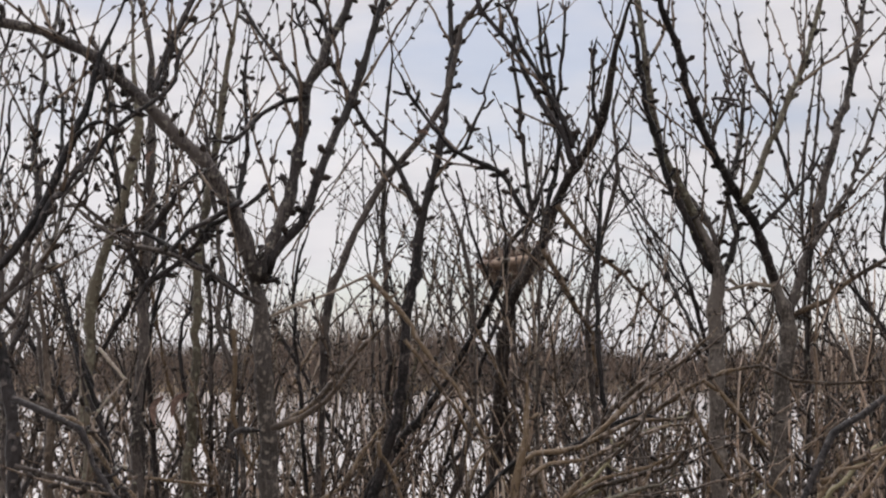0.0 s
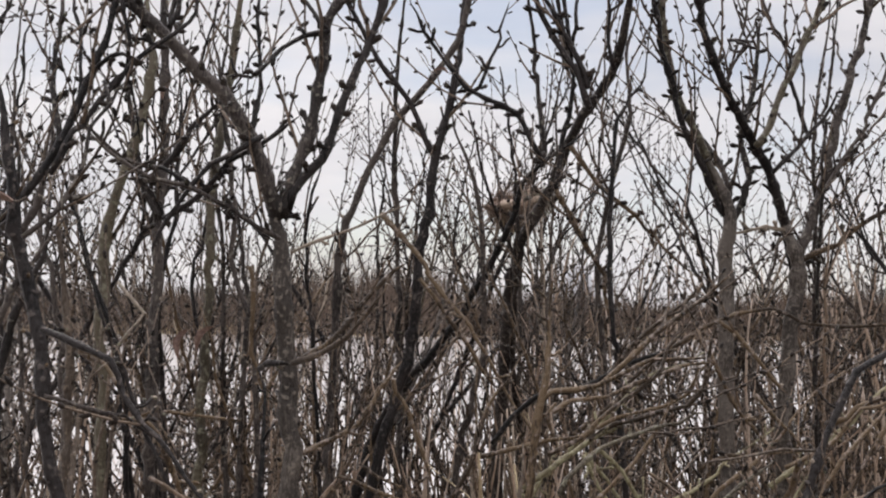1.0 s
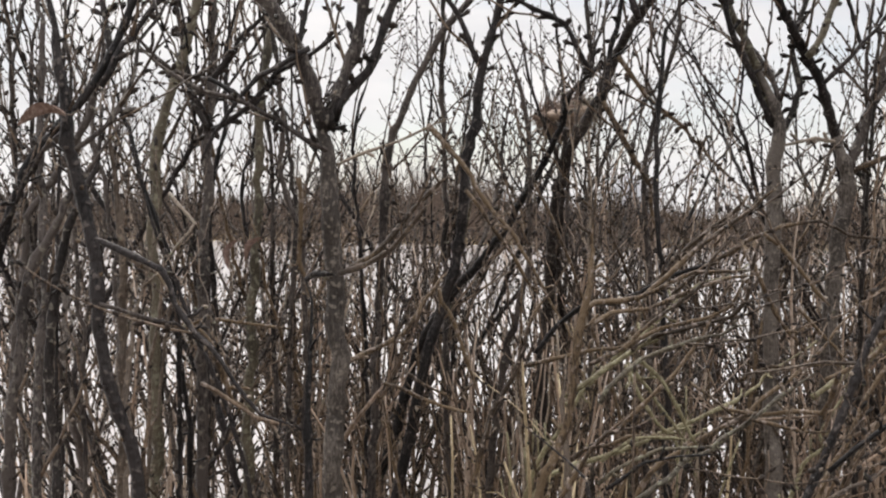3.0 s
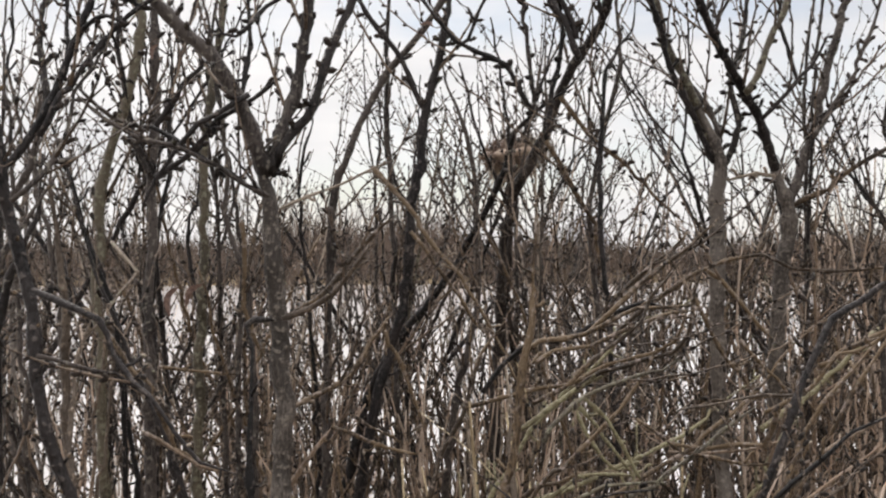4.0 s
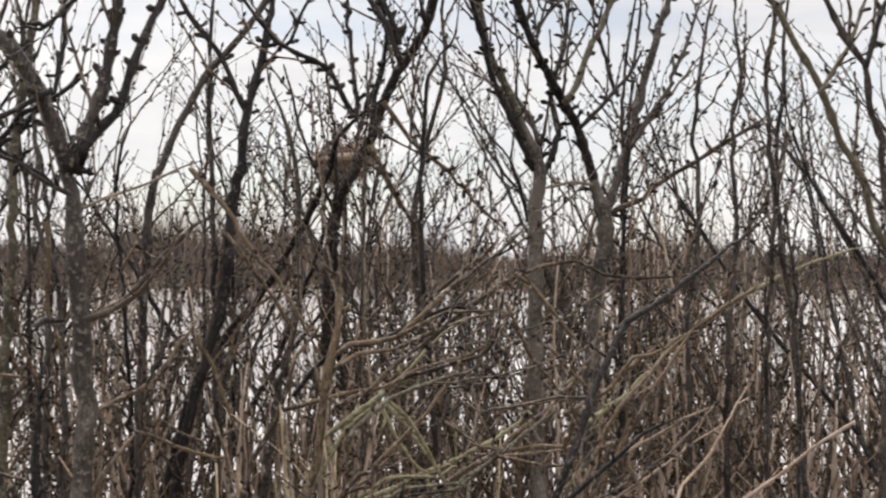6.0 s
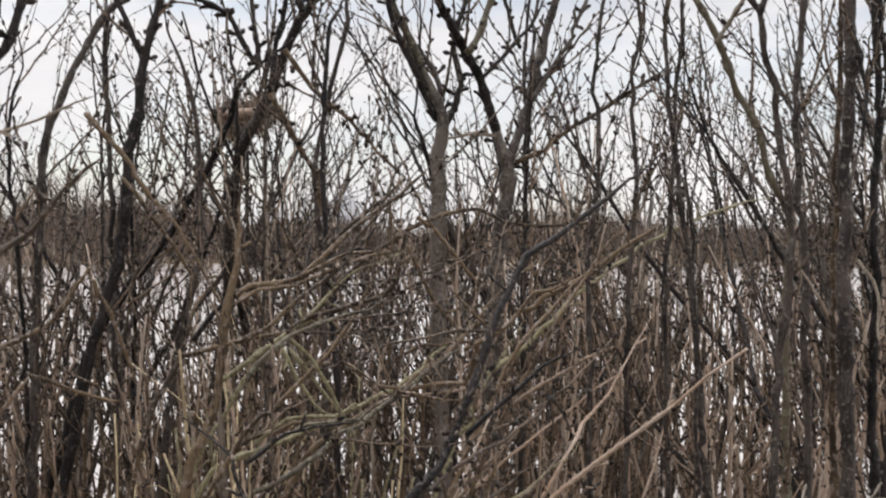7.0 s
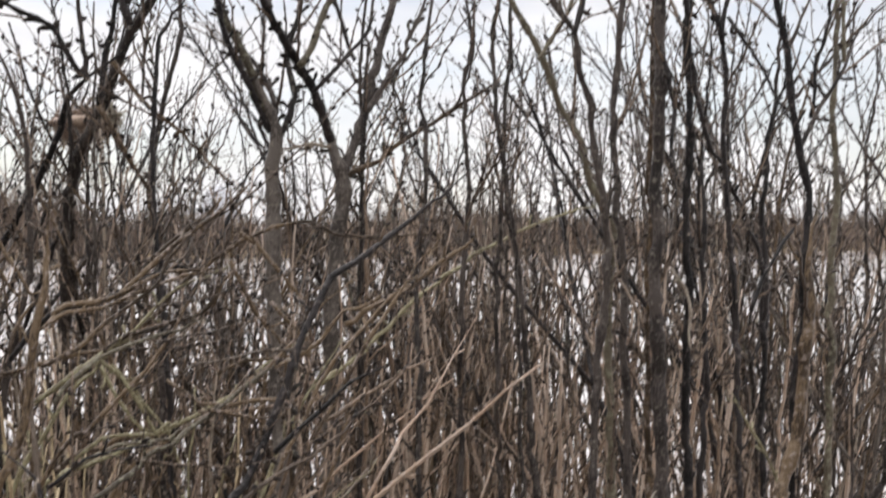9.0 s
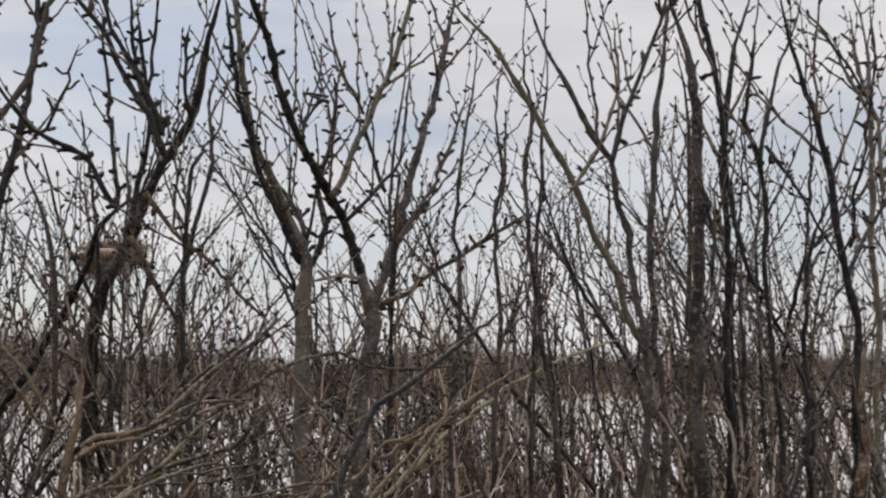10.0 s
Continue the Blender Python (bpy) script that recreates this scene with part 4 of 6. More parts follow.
limb(limbs["t1"], "limb", BARK, 0.0090, 0.0047, 6, (0.721, 3.200, 1.707), (0.771, 3.225, 1.826), (0.752, 3.250, 1.938), (0.797, 3.275, 2.087), (0.826, 3.300, 2.271))
limb(limbs["t1"], "limb", BARK, 0.0078, 0.0040, 6, (0.718, 3.200, 1.700), (0.703, 3.233, 1.857), (0.646, 3.267, 1.938), (0.611, 3.300, 2.005))
limbs["t5"] = limb(plant, "stem", DARK, 0.0097, 0.0044, 7, (0.443, 3.000, -0.050), (0.432, 3.000, 0.508), (0.414, 3.000, 1.130), (0.399, 3.017, 1.377), (0.375, 3.033, 1.571), (0.384, 3.050, 1.756), (0.405, 3.067, 1.945), (0.469, 3.083, 2.068), (0.492, 3.100, 2.206))
limb(limbs["t1"], "limb", DARK, 0.0090, 0.0049, 5, (0.702, 3.200, 1.724), (0.643, 3.183, 1.854), (0.595, 3.167, 1.944), (0.550, 3.150, 2.061), (0.514, 3.133, 2.162), (0.505, 3.117, 2.308), (0.472, 3.100, 2.424))

plant = shrub("grey-barked shrub with a wide Y-shaped fork", 0.92, 3.35)
limbs["r1"] = limb(plant, "stem", GREY, 0.0254, 0.0198, 1, (0.853, 3.300, -0.050), (0.864, 3.300, 0.507), (0.883, 3.300, 1.127), (0.893, 3.300, 1.308), (0.904, 3.300, 1.473), (0.913, 3.300, 1.594), (0.883, 3.300, 1.724), (0.846, 3.300, 1.836))
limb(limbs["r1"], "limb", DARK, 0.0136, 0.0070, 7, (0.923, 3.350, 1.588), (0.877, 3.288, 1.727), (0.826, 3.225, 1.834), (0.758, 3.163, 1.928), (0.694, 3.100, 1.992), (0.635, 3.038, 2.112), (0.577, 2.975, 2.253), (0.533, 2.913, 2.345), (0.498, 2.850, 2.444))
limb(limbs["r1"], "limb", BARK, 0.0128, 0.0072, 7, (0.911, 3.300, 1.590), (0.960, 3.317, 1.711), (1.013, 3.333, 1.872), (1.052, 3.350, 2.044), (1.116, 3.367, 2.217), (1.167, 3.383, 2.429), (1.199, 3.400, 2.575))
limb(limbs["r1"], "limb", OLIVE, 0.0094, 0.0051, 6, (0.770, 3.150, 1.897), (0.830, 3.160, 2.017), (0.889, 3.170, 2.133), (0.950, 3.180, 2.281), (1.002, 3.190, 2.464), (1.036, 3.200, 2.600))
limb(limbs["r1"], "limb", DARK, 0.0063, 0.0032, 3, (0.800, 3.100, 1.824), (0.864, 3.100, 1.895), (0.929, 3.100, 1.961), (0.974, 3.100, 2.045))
limb(limbs["r1"], "limb", UMBER, 0.0076, 0.0040, 3, (0.916, 3.300, 1.598), (1.045, 3.275, 1.677), (1.188, 3.250, 1.772), (1.265, 3.225, 1.827), (1.368, 3.200, 1.902))
limb(limbs["r1"], "limb", PALE, 0.0054, 0.0033, 1, (0.896, 3.300, 1.693), (0.815, 3.250, 1.695), (0.698, 3.200, 1.674))
limb(limbs["r1"], "limb", BARK, 0.0038, 0.0019, 0, (0.680, 3.100, 2.022), (0.690, 3.100, 2.073), (0.703, 3.100, 2.139), (0.725, 3.100, 2.198), (0.744, 3.100, 2.310))
limb(limbs["r1"], "limb", BARK, 0.0032, 0.0019, 0, (0.690, 3.100, 2.066), (0.678, 3.100, 2.132), (0.649, 3.100, 2.199), (0.613, 3.100, 2.261))
limb(limbs["r1"], "limb", BARK, 0.0032, 0.0019, 0, (0.693, 3.100, 2.083), (0.732, 3.100, 2.146), (0.772, 3.100, 2.239))
limb(limbs["r1"], "limb", BARK, 0.0067, 0.0035, 4, (0.986, 3.300, 1.790), (1.096, 3.333, 1.960), (1.175, 3.367, 2.102), (1.239, 3.400, 2.265))
limb(limbs["r1"], "limb", BARK, 0.0045, 0.0026, 1, (0.862, 3.150, 2.127), (0.820, 3.150, 2.206), (0.790, 3.150, 2.297), (0.758, 3.150, 2.437))
limb(limbs["r1"], "limb", DARK, 0.0061, 0.0034, 3, (0.956, 3.300, 1.939), (0.927, 3.300, 2.021), (0.905, 3.300, 2.115), (0.914, 3.300, 2.212))
limbs["r14"] = limb(plant, "stem", BARK, 0.0080, 0.0035, 6, (0.977, 3.400, -0.050), (0.981, 3.400, 0.502), (0.987, 3.400, 1.116), (0.995, 3.400, 1.489), (0.997, 3.400, 1.786), (0.997, 3.400, 2.025), (1.021, 3.400, 2.186), (1.036, 3.400, 2.299), (1.026, 3.400, 2.479))

plant = shrub("leaning shrub with thin arching twigs crossing the thicket", 0.08, 2.12)
limbs["h1"] = limb(plant, "stem", DARK, 0.0092, 0.0045, 4, (0.158, 1.750, -0.050), (0.201, 1.750, 0.359), (0.273, 1.750, 0.797), (0.294, 1.764, 0.863), (0.329, 1.779, 0.926), (0.373, 1.793, 0.970), (0.426, 1.807, 1.013), (0.474, 1.821, 1.053), (0.497, 1.836, 1.098), (0.527, 1.850, 1.183), (0.561, 1.864, 1.268), (0.594, 1.879, 1.325), (0.627, 1.893, 1.377), (0.687, 1.907, 1.417), (0.773, 1.921, 1.475), (0.847, 1.936, 1.530), (0.914, 1.950, 1.576))
limb(limbs["h1"], "limb", DARK, 0.0056, 0.0034, 2, (0.076, 2.450, 1.202), (0.121, 2.442, 1.259), (0.171, 2.433, 1.306), (0.254, 2.425, 1.318), (0.322, 2.417, 1.350), (0.400, 2.408, 1.378), (0.465, 2.400, 1.371))
limb(limbs["h1"], "limb", UMBER, 0.0049, 0.0030, 2, (0.288, 2.420, 1.325), (0.345, 2.430, 1.392), (0.415, 2.440, 1.457), (0.497, 2.450, 1.527))
limb(limbs["h1"], "limb", UMBER, 0.0059, 0.0036, 0, (0.280, 2.900, 1.176), (0.469, 2.900, 1.358), (0.579, 2.900, 1.434), (0.666, 2.900, 1.471), (0.754, 2.900, 1.483), (0.818, 2.900, 1.448), (0.904, 2.900, 1.438), (1.049, 2.900, 1.446), (1.166, 2.900, 1.455))
limb(limbs["h1"], "limb", UMBER, 0.0053, 0.0031, 1, (0.050, 2.600, 1.156), (0.156, 2.592, 1.185), (0.263, 2.583, 1.209), (0.335, 2.575, 1.245), (0.431, 2.567, 1.269), (0.484, 2.558, 1.296), (0.511, 2.550, 1.360))
limb(limbs["h1"], "limb", LICHEN, 0.0071, 0.0035, 0, (0.803, 3.150, 1.025), (0.968, 3.192, 1.139), (1.139, 3.233, 1.287), (1.300, 3.275, 1.382), (1.485, 3.317, 1.466), (1.659, 3.358, 1.520), (1.763, 3.400, 1.536))
limbs["h7"] = limb(plant, "stem", LICHEN, 0.0078, 0.0045, 1, (-0.390, 2.750, -0.050), (-0.200, 2.750, 0.397), (0.110, 2.750, 0.883), (0.275, 2.770, 0.947), (0.445, 2.790, 1.016), (0.541, 2.810, 1.063), (0.652, 2.830, 1.139), (0.741, 2.850, 1.204))
limb(limbs["h7"], "limb", PALE, 0.0039, 0.0019, 0, (0.485, 1.900, 0.923), (0.561, 1.900, 0.958), (0.623, 1.900, 0.994), (0.700, 1.900, 1.074))
limb(limbs["h7"], "limb", DARK, 0.0029, 0.0018, 1, (0.170, 1.800, 1.073), (0.224, 1.800, 1.117), (0.275, 1.800, 1.128), (0.339, 1.800, 1.131))
limb(limbs["h1"], "limb", DARK, 0.0047, 0.0027, 2, (0.523, 1.900, 1.088), (0.599, 1.900, 1.156), (0.656, 1.900, 1.204), (0.714, 1.900, 1.227))
limb(limbs["h1"], "limb", UMBER, 0.0045, 0.0033, 2, (0.562, 2.000, 1.227), (0.558, 2.100, 1.145), (0.451, 2.200, 1.126), (0.422, 2.300, 1.128))
limbs["h12"] = limb(plant, "stem", LICHEN, 0.0055, 0.0021, 1, (-0.384, 1.600, -0.050), (-0.194, 1.600, 0.381), (0.116, 1.600, 0.847), (0.194, 1.613, 0.874), (0.292, 1.625, 0.924), (0.351, 1.637, 0.946), (0.407, 1.650, 0.976), (0.464, 1.663, 0.995), (0.545, 1.675, 1.029), (0.610, 1.688, 1.073), (0.654, 1.700, 1.109))
limbs["h13"] = limb(plant, "stem", LICHEN, 0.0066, 0.0032, 2, (-0.172, 2.550, -0.050), (-0.076, 2.550, 0.428), (0.082, 2.550, 0.952), (0.154, 2.558, 1.071), (0.213, 2.567, 1.143), (0.273, 2.575, 1.203), (0.336, 2.583, 1.264), (0.430, 2.592, 1.346), (0.529, 2.600, 1.375))
limb(limbs["h13"], "limb", LICHEN, 0.0042, 0.0026, 1, (0.271, 2.550, 1.176), (0.331, 2.550, 1.087), (0.397, 2.550, 1.016), (0.427, 2.550, 0.921))
limb(limbs["h1"], "limb", RUST, 0.0031, 0.0016, 0, (0.579, 1.900, 1.261), (0.516, 1.900, 1.259), (0.434, 1.900, 1.242), (0.380, 1.900, 1.236))
limbs["h18"] = limb(plant, "stem", UMBER, 0.0055, 0.0031, 3, (0.289, 2.100, -0.050), (0.411, 2.100, 0.474), (0.610, 2.100, 1.053), (0.689, 2.125, 1.169), (0.759, 2.150, 1.279), (0.842, 2.175, 1.392), (0.906, 2.200, 1.456))
limbs["h19"] = limb(plant, "stem", UMBER, 0.0062, 0.0033, 3, (-0.337, 2.200, -0.050), (-0.147, 2.200, 0.470), (0.163, 2.200, 1.045), (0.245, 2.225, 1.121), (0.330, 2.250, 1.200), (0.418, 2.275, 1.325), (0.475, 2.300, 1.432))
limb(limbs["h7"], "limb", UMBER, 0.0055, 0.0032, 1, (0.141, 2.700, 0.911), (0.219, 2.667, 0.972), (0.283, 2.633, 1.005), (0.383, 2.600, 1.012))
limbs["h22"] = limb(plant, "stem", RUST, 0.0089, 0.0057, 2, (0.149, 2.200, -0.050), (0.147, 2.200, 0.309), (0.144, 2.200, 0.686), (0.141, 2.225, 0.880), (0.142, 2.250, 1.028), (0.134, 2.275, 1.134), (0.130, 2.300, 1.219))
limbs["h23"] = limb(plant, "stem", UMBER, 0.0097, 0.0059, 3, (-0.049, 2.000, -0.050), (-0.020, 2.000, 0.343), (0.026, 2.000, 0.763), (0.076, 2.020, 0.993), (0.122, 2.040, 1.144), (0.143, 2.060, 1.288), (0.159, 2.080, 1.413), (0.167, 2.100, 1.549))
limbs["h24"] = limb(plant, "stem", LICHEN, 0.0061, 0.0034, 2, (0.236, 2.300, -0.050), (0.299, 2.300, 0.283), (0.401, 2.300, 0.628), (0.477, 2.320, 0.760), (0.543, 2.340, 0.880), (0.610, 2.360, 1.026), (0.677, 2.380, 1.138), (0.745, 2.400, 1.241))
limbs["h25"] = limb(plant, "stem", RUST, 0.0047, 0.0023, 0, (0.347, 2.200, -0.050), (0.399, 2.200, 0.335), (0.485, 2.200, 0.745), (0.526, 2.225, 0.843), (0.599, 2.250, 0.883), (0.686, 2.275, 0.927), (0.788, 2.300, 1.006))
limbs["h26"] = limb(plant, "stem", LICHEN, 0.0034, 0.0016, 0, (0.283, 1.800, -0.050), (0.356, 1.800, 0.352), (0.475, 1.800, 0.781), (0.511, 1.833, 0.846), (0.542, 1.867, 0.902), (0.574, 1.900, 0.970))
limbs["h27"] = limb(plant, "stem", LICHEN, 0.0031, 0.0016, 0, (0.450, 1.900, -0.050), (0.485, 1.900, 0.334), (0.542, 1.900, 0.742), (0.561, 1.900, 0.813), (0.600, 1.900, 0.869))
limbs["h28"] = limb(plant, "stem", DARK, 0.0050, 0.0028, 1, (0.316, 1.900, -0.050), (0.264, 1.900, 0.429), (0.179, 1.900, 0.953), (0.144, 1.925, 1.062), (0.113, 1.950, 1.090), (0.060, 1.975, 1.128), (0.036, 2.000, 1.140))
limb(limbs["h1"], "limb", UMBER, 0.0041, 0.0026, 1, (0.162, 2.000, 1.304), (0.194, 2.017, 1.323), (0.253, 2.033, 1.331), (0.300, 2.050, 1.352), (0.349, 2.067, 1.370), (0.398, 2.083, 1.382), (0.448, 2.100, 1.385))
limb(limbs["h1"], "limb", UMBER, 0.0037, 0.0021, 2, (0.154, 2.000, 1.235), (0.204, 2.020, 1.260), (0.261, 2.040, 1.308), (0.329, 2.060, 1.360), (0.390, 2.080, 1.432), (0.427, 2.100, 1.481))
limb(limbs["h1"], "limb", OLIVE, 0.0045, 0.0026, 1, (0.174, 2.000, 1.172), (0.211, 2.020, 1.208), (0.245, 2.040, 1.239), (0.297, 2.060, 1.260), (0.366, 2.080, 1.286), (0.436, 2.100, 1.298))
limb(limbs["h1"], "limb", LICHEN, 0.0038, 0.0026, 0, (0.245, 2.050, 1.238), (0.285, 2.067, 1.200), (0.322, 2.083, 1.139), (0.355, 2.100, 1.080))
limb(limbs["h1"], "limb", OLIVE, 0.0037, 0.0025, 0, (0.173, 2.000, 1.037), (0.224, 2.000, 1.077), (0.271, 2.000, 1.099), (0.327, 2.000, 1.101), (0.383, 2.000, 1.100))
limb(limbs["h1"], "limb", OLIVE, 0.0049, 0.0031, 1, (0.184, 2.000, 0.988), (0.259, 2.033, 1.016), (0.309, 2.067, 1.048), (0.370, 2.100, 1.085), (0.434, 2.133, 1.119), (0.500, 2.167, 1.165), (0.574, 2.200, 1.207))
limb(limbs["h1"], "limb", UMBER, 0.0033, 0.0020, 0, (0.423, 2.000, 1.150), (0.499, 2.000, 1.133), (0.583, 2.000, 1.145))
limbs["h36"] = limb(plant, "stem", UMBER, 0.0053, 0.0031, 2, (0.244, 2.000, -0.050), (0.300, 2.000, 0.314), (0.390, 2.000, 0.698), (0.456, 2.029, 0.840), (0.543, 2.057, 0.991), (0.590, 2.086, 1.077), (0.639, 2.114, 1.170), (0.709, 2.143, 1.255), (0.782, 2.171, 1.321), (0.878, 2.200, 1.388))
limb(limbs["h1"], "limb", UMBER, 0.0037, 0.0025, 1, (0.540, 2.000, 1.219), (0.570, 2.000, 1.232), (0.620, 2.000, 1.265), (0.670, 2.000, 1.313), (0.741, 2.000, 1.351))
limb(limbs["h1"], "limb", UMBER, 0.0057, 0.0034, 1, (0.161, 2.300, 1.299), (0.180, 2.312, 1.312), (0.234, 2.325, 1.318), (0.279, 2.337, 1.334), (0.325, 2.350, 1.371), (0.372, 2.362, 1.415), (0.442, 2.375, 1.468), (0.489, 2.387, 1.499), (0.549, 2.400, 1.556))
limb(limbs["h1"], "limb", UMBER, 0.0042, 0.0028, 1, (0.260, 2.300, 1.325), (0.320, 2.300, 1.357), (0.364, 2.300, 1.377), (0.430, 2.300, 1.376), (0.479, 2.300, 1.384))
limb(limbs["h1"], "limb", LICHEN, 0.0052, 0.0038, 0, (0.122, 2.300, 1.130), (0.166, 2.300, 1.162), (0.199, 2.300, 1.189), (0.254, 2.300, 1.227), (0.320, 2.300, 1.261))
limb(limbs["h1"], "limb", UMBER, 0.0042, 0.0028, 1, (0.254, 2.300, 1.227), (0.320, 2.300, 1.265), (0.385, 2.300, 1.280), (0.440, 2.300, 1.293), (0.468, 2.300, 1.323), (0.480, 2.300, 1.411), (0.497, 2.300, 1.457))
limb(limbs["h1"], "limb", LICHEN, 0.0043, 0.0029, 0, (0.248, 2.350, 1.194), (0.279, 2.350, 1.132), (0.312, 2.350, 1.087), (0.343, 2.350, 1.062))
limb(limbs["h1"], "limb", LICHEN, 0.0040, 0.0027, 0, (0.193, 2.200, 1.035), (0.245, 2.200, 1.071), (0.308, 2.200, 1.080), (0.352, 2.200, 1.078))
limbs["k8"] = limb(plant, "stem", UMBER, 0.0070, 0.0039, 2, (-0.215, 2.300, -0.050), (-0.025, 2.300, 0.446), (0.285, 2.300, 0.992), (0.375, 2.321, 1.058), (0.456, 2.343, 1.098), (0.528, 2.364, 1.144), (0.589, 2.386, 1.192), (0.651, 2.407, 1.246), (0.715, 2.429, 1.307), (0.779, 2.450, 1.357))
limb(limbs["h1"], "limb", UMBER, 0.0046, 0.0031, 1, (0.516, 2.500, 1.393), (0.554, 2.500, 1.309), (0.589, 2.500, 1.249), (0.634, 2.500, 1.199))
limb(limbs["h1"], "limb", UMBER, 0.0046, 0.0031, 1, (0.537, 2.500, 1.452), (0.578, 2.500, 1.428), (0.614, 2.500, 1.380), (0.649, 2.500, 1.332), (0.675, 2.500, 1.306))
limb(limbs["k8"], "limb", UMBER, 0.0039, 0.0025, 0, (0.587, 2.400, 1.310), (0.638, 2.400, 1.247), (0.689, 2.400, 1.195))
limb(limbs["k8"], "limb", UMBER, 0.0039, 0.0025, 0, (0.477, 2.400, 1.163), (0.535, 2.400, 1.188), (0.592, 2.400, 1.196), (0.686, 2.400, 1.201))
limb(limbs["k8"], "limb", RUSTPEEL, 0.0038, 0.0023, 0, (0.435, 2.350, 1.097), (0.488, 2.333, 1.099), (0.563, 2.317, 1.107), (0.642, 2.300, 1.127))
limb(limbs["k8"], "limb", UMBER, 0.0034, 0.0023, 0, (0.374, 2.350, 1.162), (0.421, 2.325, 1.134), (0.455, 2.300, 1.103))
limb(limbs["k8"], "limb", UMBER, 0.0059, 0.0038, 2, (0.741, 2.400, 1.257), (0.815, 2.375, 1.299), (0.864, 2.350, 1.328), (0.923, 2.325, 1.385), (0.998, 2.300, 1.440))
limb(limbs["k8"], "limb", RUSTPEEL, 0.0044, 0.0029, 1, (0.700, 2.400, 1.058), (0.763, 2.400, 1.097), (0.809, 2.400, 1.120), (0.867, 2.400, 1.153), (0.954, 2.400, 1.189))
limbs["k17"] = limb(plant, "stem", MAUVE, 0.0049, 0.0029, 0, (0.385, 2.300, -0.050), (0.543, 2.300, 0.444), (0.801, 2.300, 0.986), (0.842, 2.325, 1.031), (0.907, 2.350, 1.092), (0.962, 2.375, 1.167), (1.035, 2.400, 1.272))

plant = shrub("shrub with pale olive limbs arching apart", 1.29, 2.92)
limbs["s1"] = limb(plant, "stem", OLIVE, 0.0118, 0.0064, 8, (1.580, 2.900, -0.050), (1.574, 2.900, 0.492), (1.563, 2.900, 1.094), (1.557, 2.892, 1.242), (1.566, 2.885, 1.446), (1.506, 2.877, 1.564), (1.471, 2.869, 1.680), (1.420, 2.862, 1.767), (1.375, 2.854, 1.838), (1.343, 2.846, 1.910), (1.296, 2.838, 1.994), (1.234, 2.831, 2.093), (1.173, 2.823, 2.175), (1.112, 2.815, 2.272), (1.037, 2.808, 2.330), (0.963, 2.800, 2.416))
limbs["s2"] = limb(plant, "stem", BARK, 0.0116, 0.0052, 9, (1.347, 2.600, -0.050), (1.366, 2.600, 0.509), (1.397, 2.600, 1.131), (1.413, 2.586, 1.289), (1.417, 2.573, 1.433), (1.391, 2.559, 1.550), (1.362, 2.545, 1.719), (1.325, 2.532, 1.835), (1.306, 2.518, 1.911), (1.254, 2.505, 1.972), (1.196, 2.491, 2.071), (1.139, 2.477, 2.156), (1.093, 2.464, 2.252), (1.060, 2.450, 2.349))
limb(limbs["s2"], "limb", DARK, 0.0060, 0.0036, 8, (1.281, 2.450, 1.893), (1.323, 2.463, 2.019), (1.371, 2.475, 2.129), (1.429, 2.487, 2.229), (1.467, 2.500, 2.330))
limbs["s4"] = limb(plant, "stem", BARK, 0.0110, 0.0062, 9, (1.524, 2.700, -0.050), (1.521, 2.700, 0.502), (1.516, 2.700, 1.116), (1.512, 2.700, 1.363), (1.504, 2.700, 1.501), (1.499, 2.700, 1.639), (1.491, 2.700, 1.751), (1.504, 2.700, 1.892), (1.516, 2.700, 2.063), (1.539, 2.700, 2.208), (1.556, 2.700, 2.355), (1.575, 2.700, 2.474))
limbs["s5"] = limb(plant, "stem", BARK, 0.0110, 0.0042, 10, (1.414, 3.000, -0.050), (1.396, 3.000, 0.491), (1.367, 3.000, 1.092), (1.342, 3.000, 1.360), (1.307, 3.000, 1.569), (1.278, 3.000, 1.734), (1.266, 3.000, 1.915), (1.286, 3.000, 2.115), (1.265, 3.000, 2.300), (1.285, 3.000, 2.458))
limbs["s6"] = limb(plant, "stem", BARK, 0.0097, 0.0045, 12, (1.236, 3.200, -0.050), (1.239, 3.200, 0.485), (1.244, 3.200, 1.077), (1.249, 3.200, 1.358), (1.269, 3.200, 1.578), (1.256, 3.200, 1.784), (1.268, 3.200, 1.993), (1.246, 3.200, 2.155), (1.283, 3.200, 2.337))
limb(limbs["s1"], "limb", OLIVE, 0.0051, 0.0030, 6, (1.325, 2.800, 1.888), (1.418, 2.833, 2.013), (1.484, 2.867, 2.172), (1.487, 2.900, 2.364))
limbs["s8"] = limb(plant, "stem", BARK, 0.0074, 0.0036, 9, (1.010, 2.800, -0.050), (1.010, 2.800, 0.507), (1.011, 2.800, 1.126), (1.012, 2.817, 1.343), (1.031, 2.833, 1.562), (1.030, 2.850, 1.788), (1.057, 2.867, 1.991), (1.094, 2.883, 2.200), (1.124, 2.900, 2.355))
limbs["s9"] = limb(plant, "stem", BARK, 0.0080, 0.0044, 9, (1.320, 3.100, -0.050), (1.319, 3.100, 0.488), (1.316, 3.100, 1.084), (1.314, 3.100, 1.359), (1.332, 3.100, 1.604), (1.339, 3.100, 1.822), (1.358, 3.100, 1.933), (1.364, 3.100, 2.107), (1.373, 3.100, 2.236), (1.368, 3.100, 2.381))
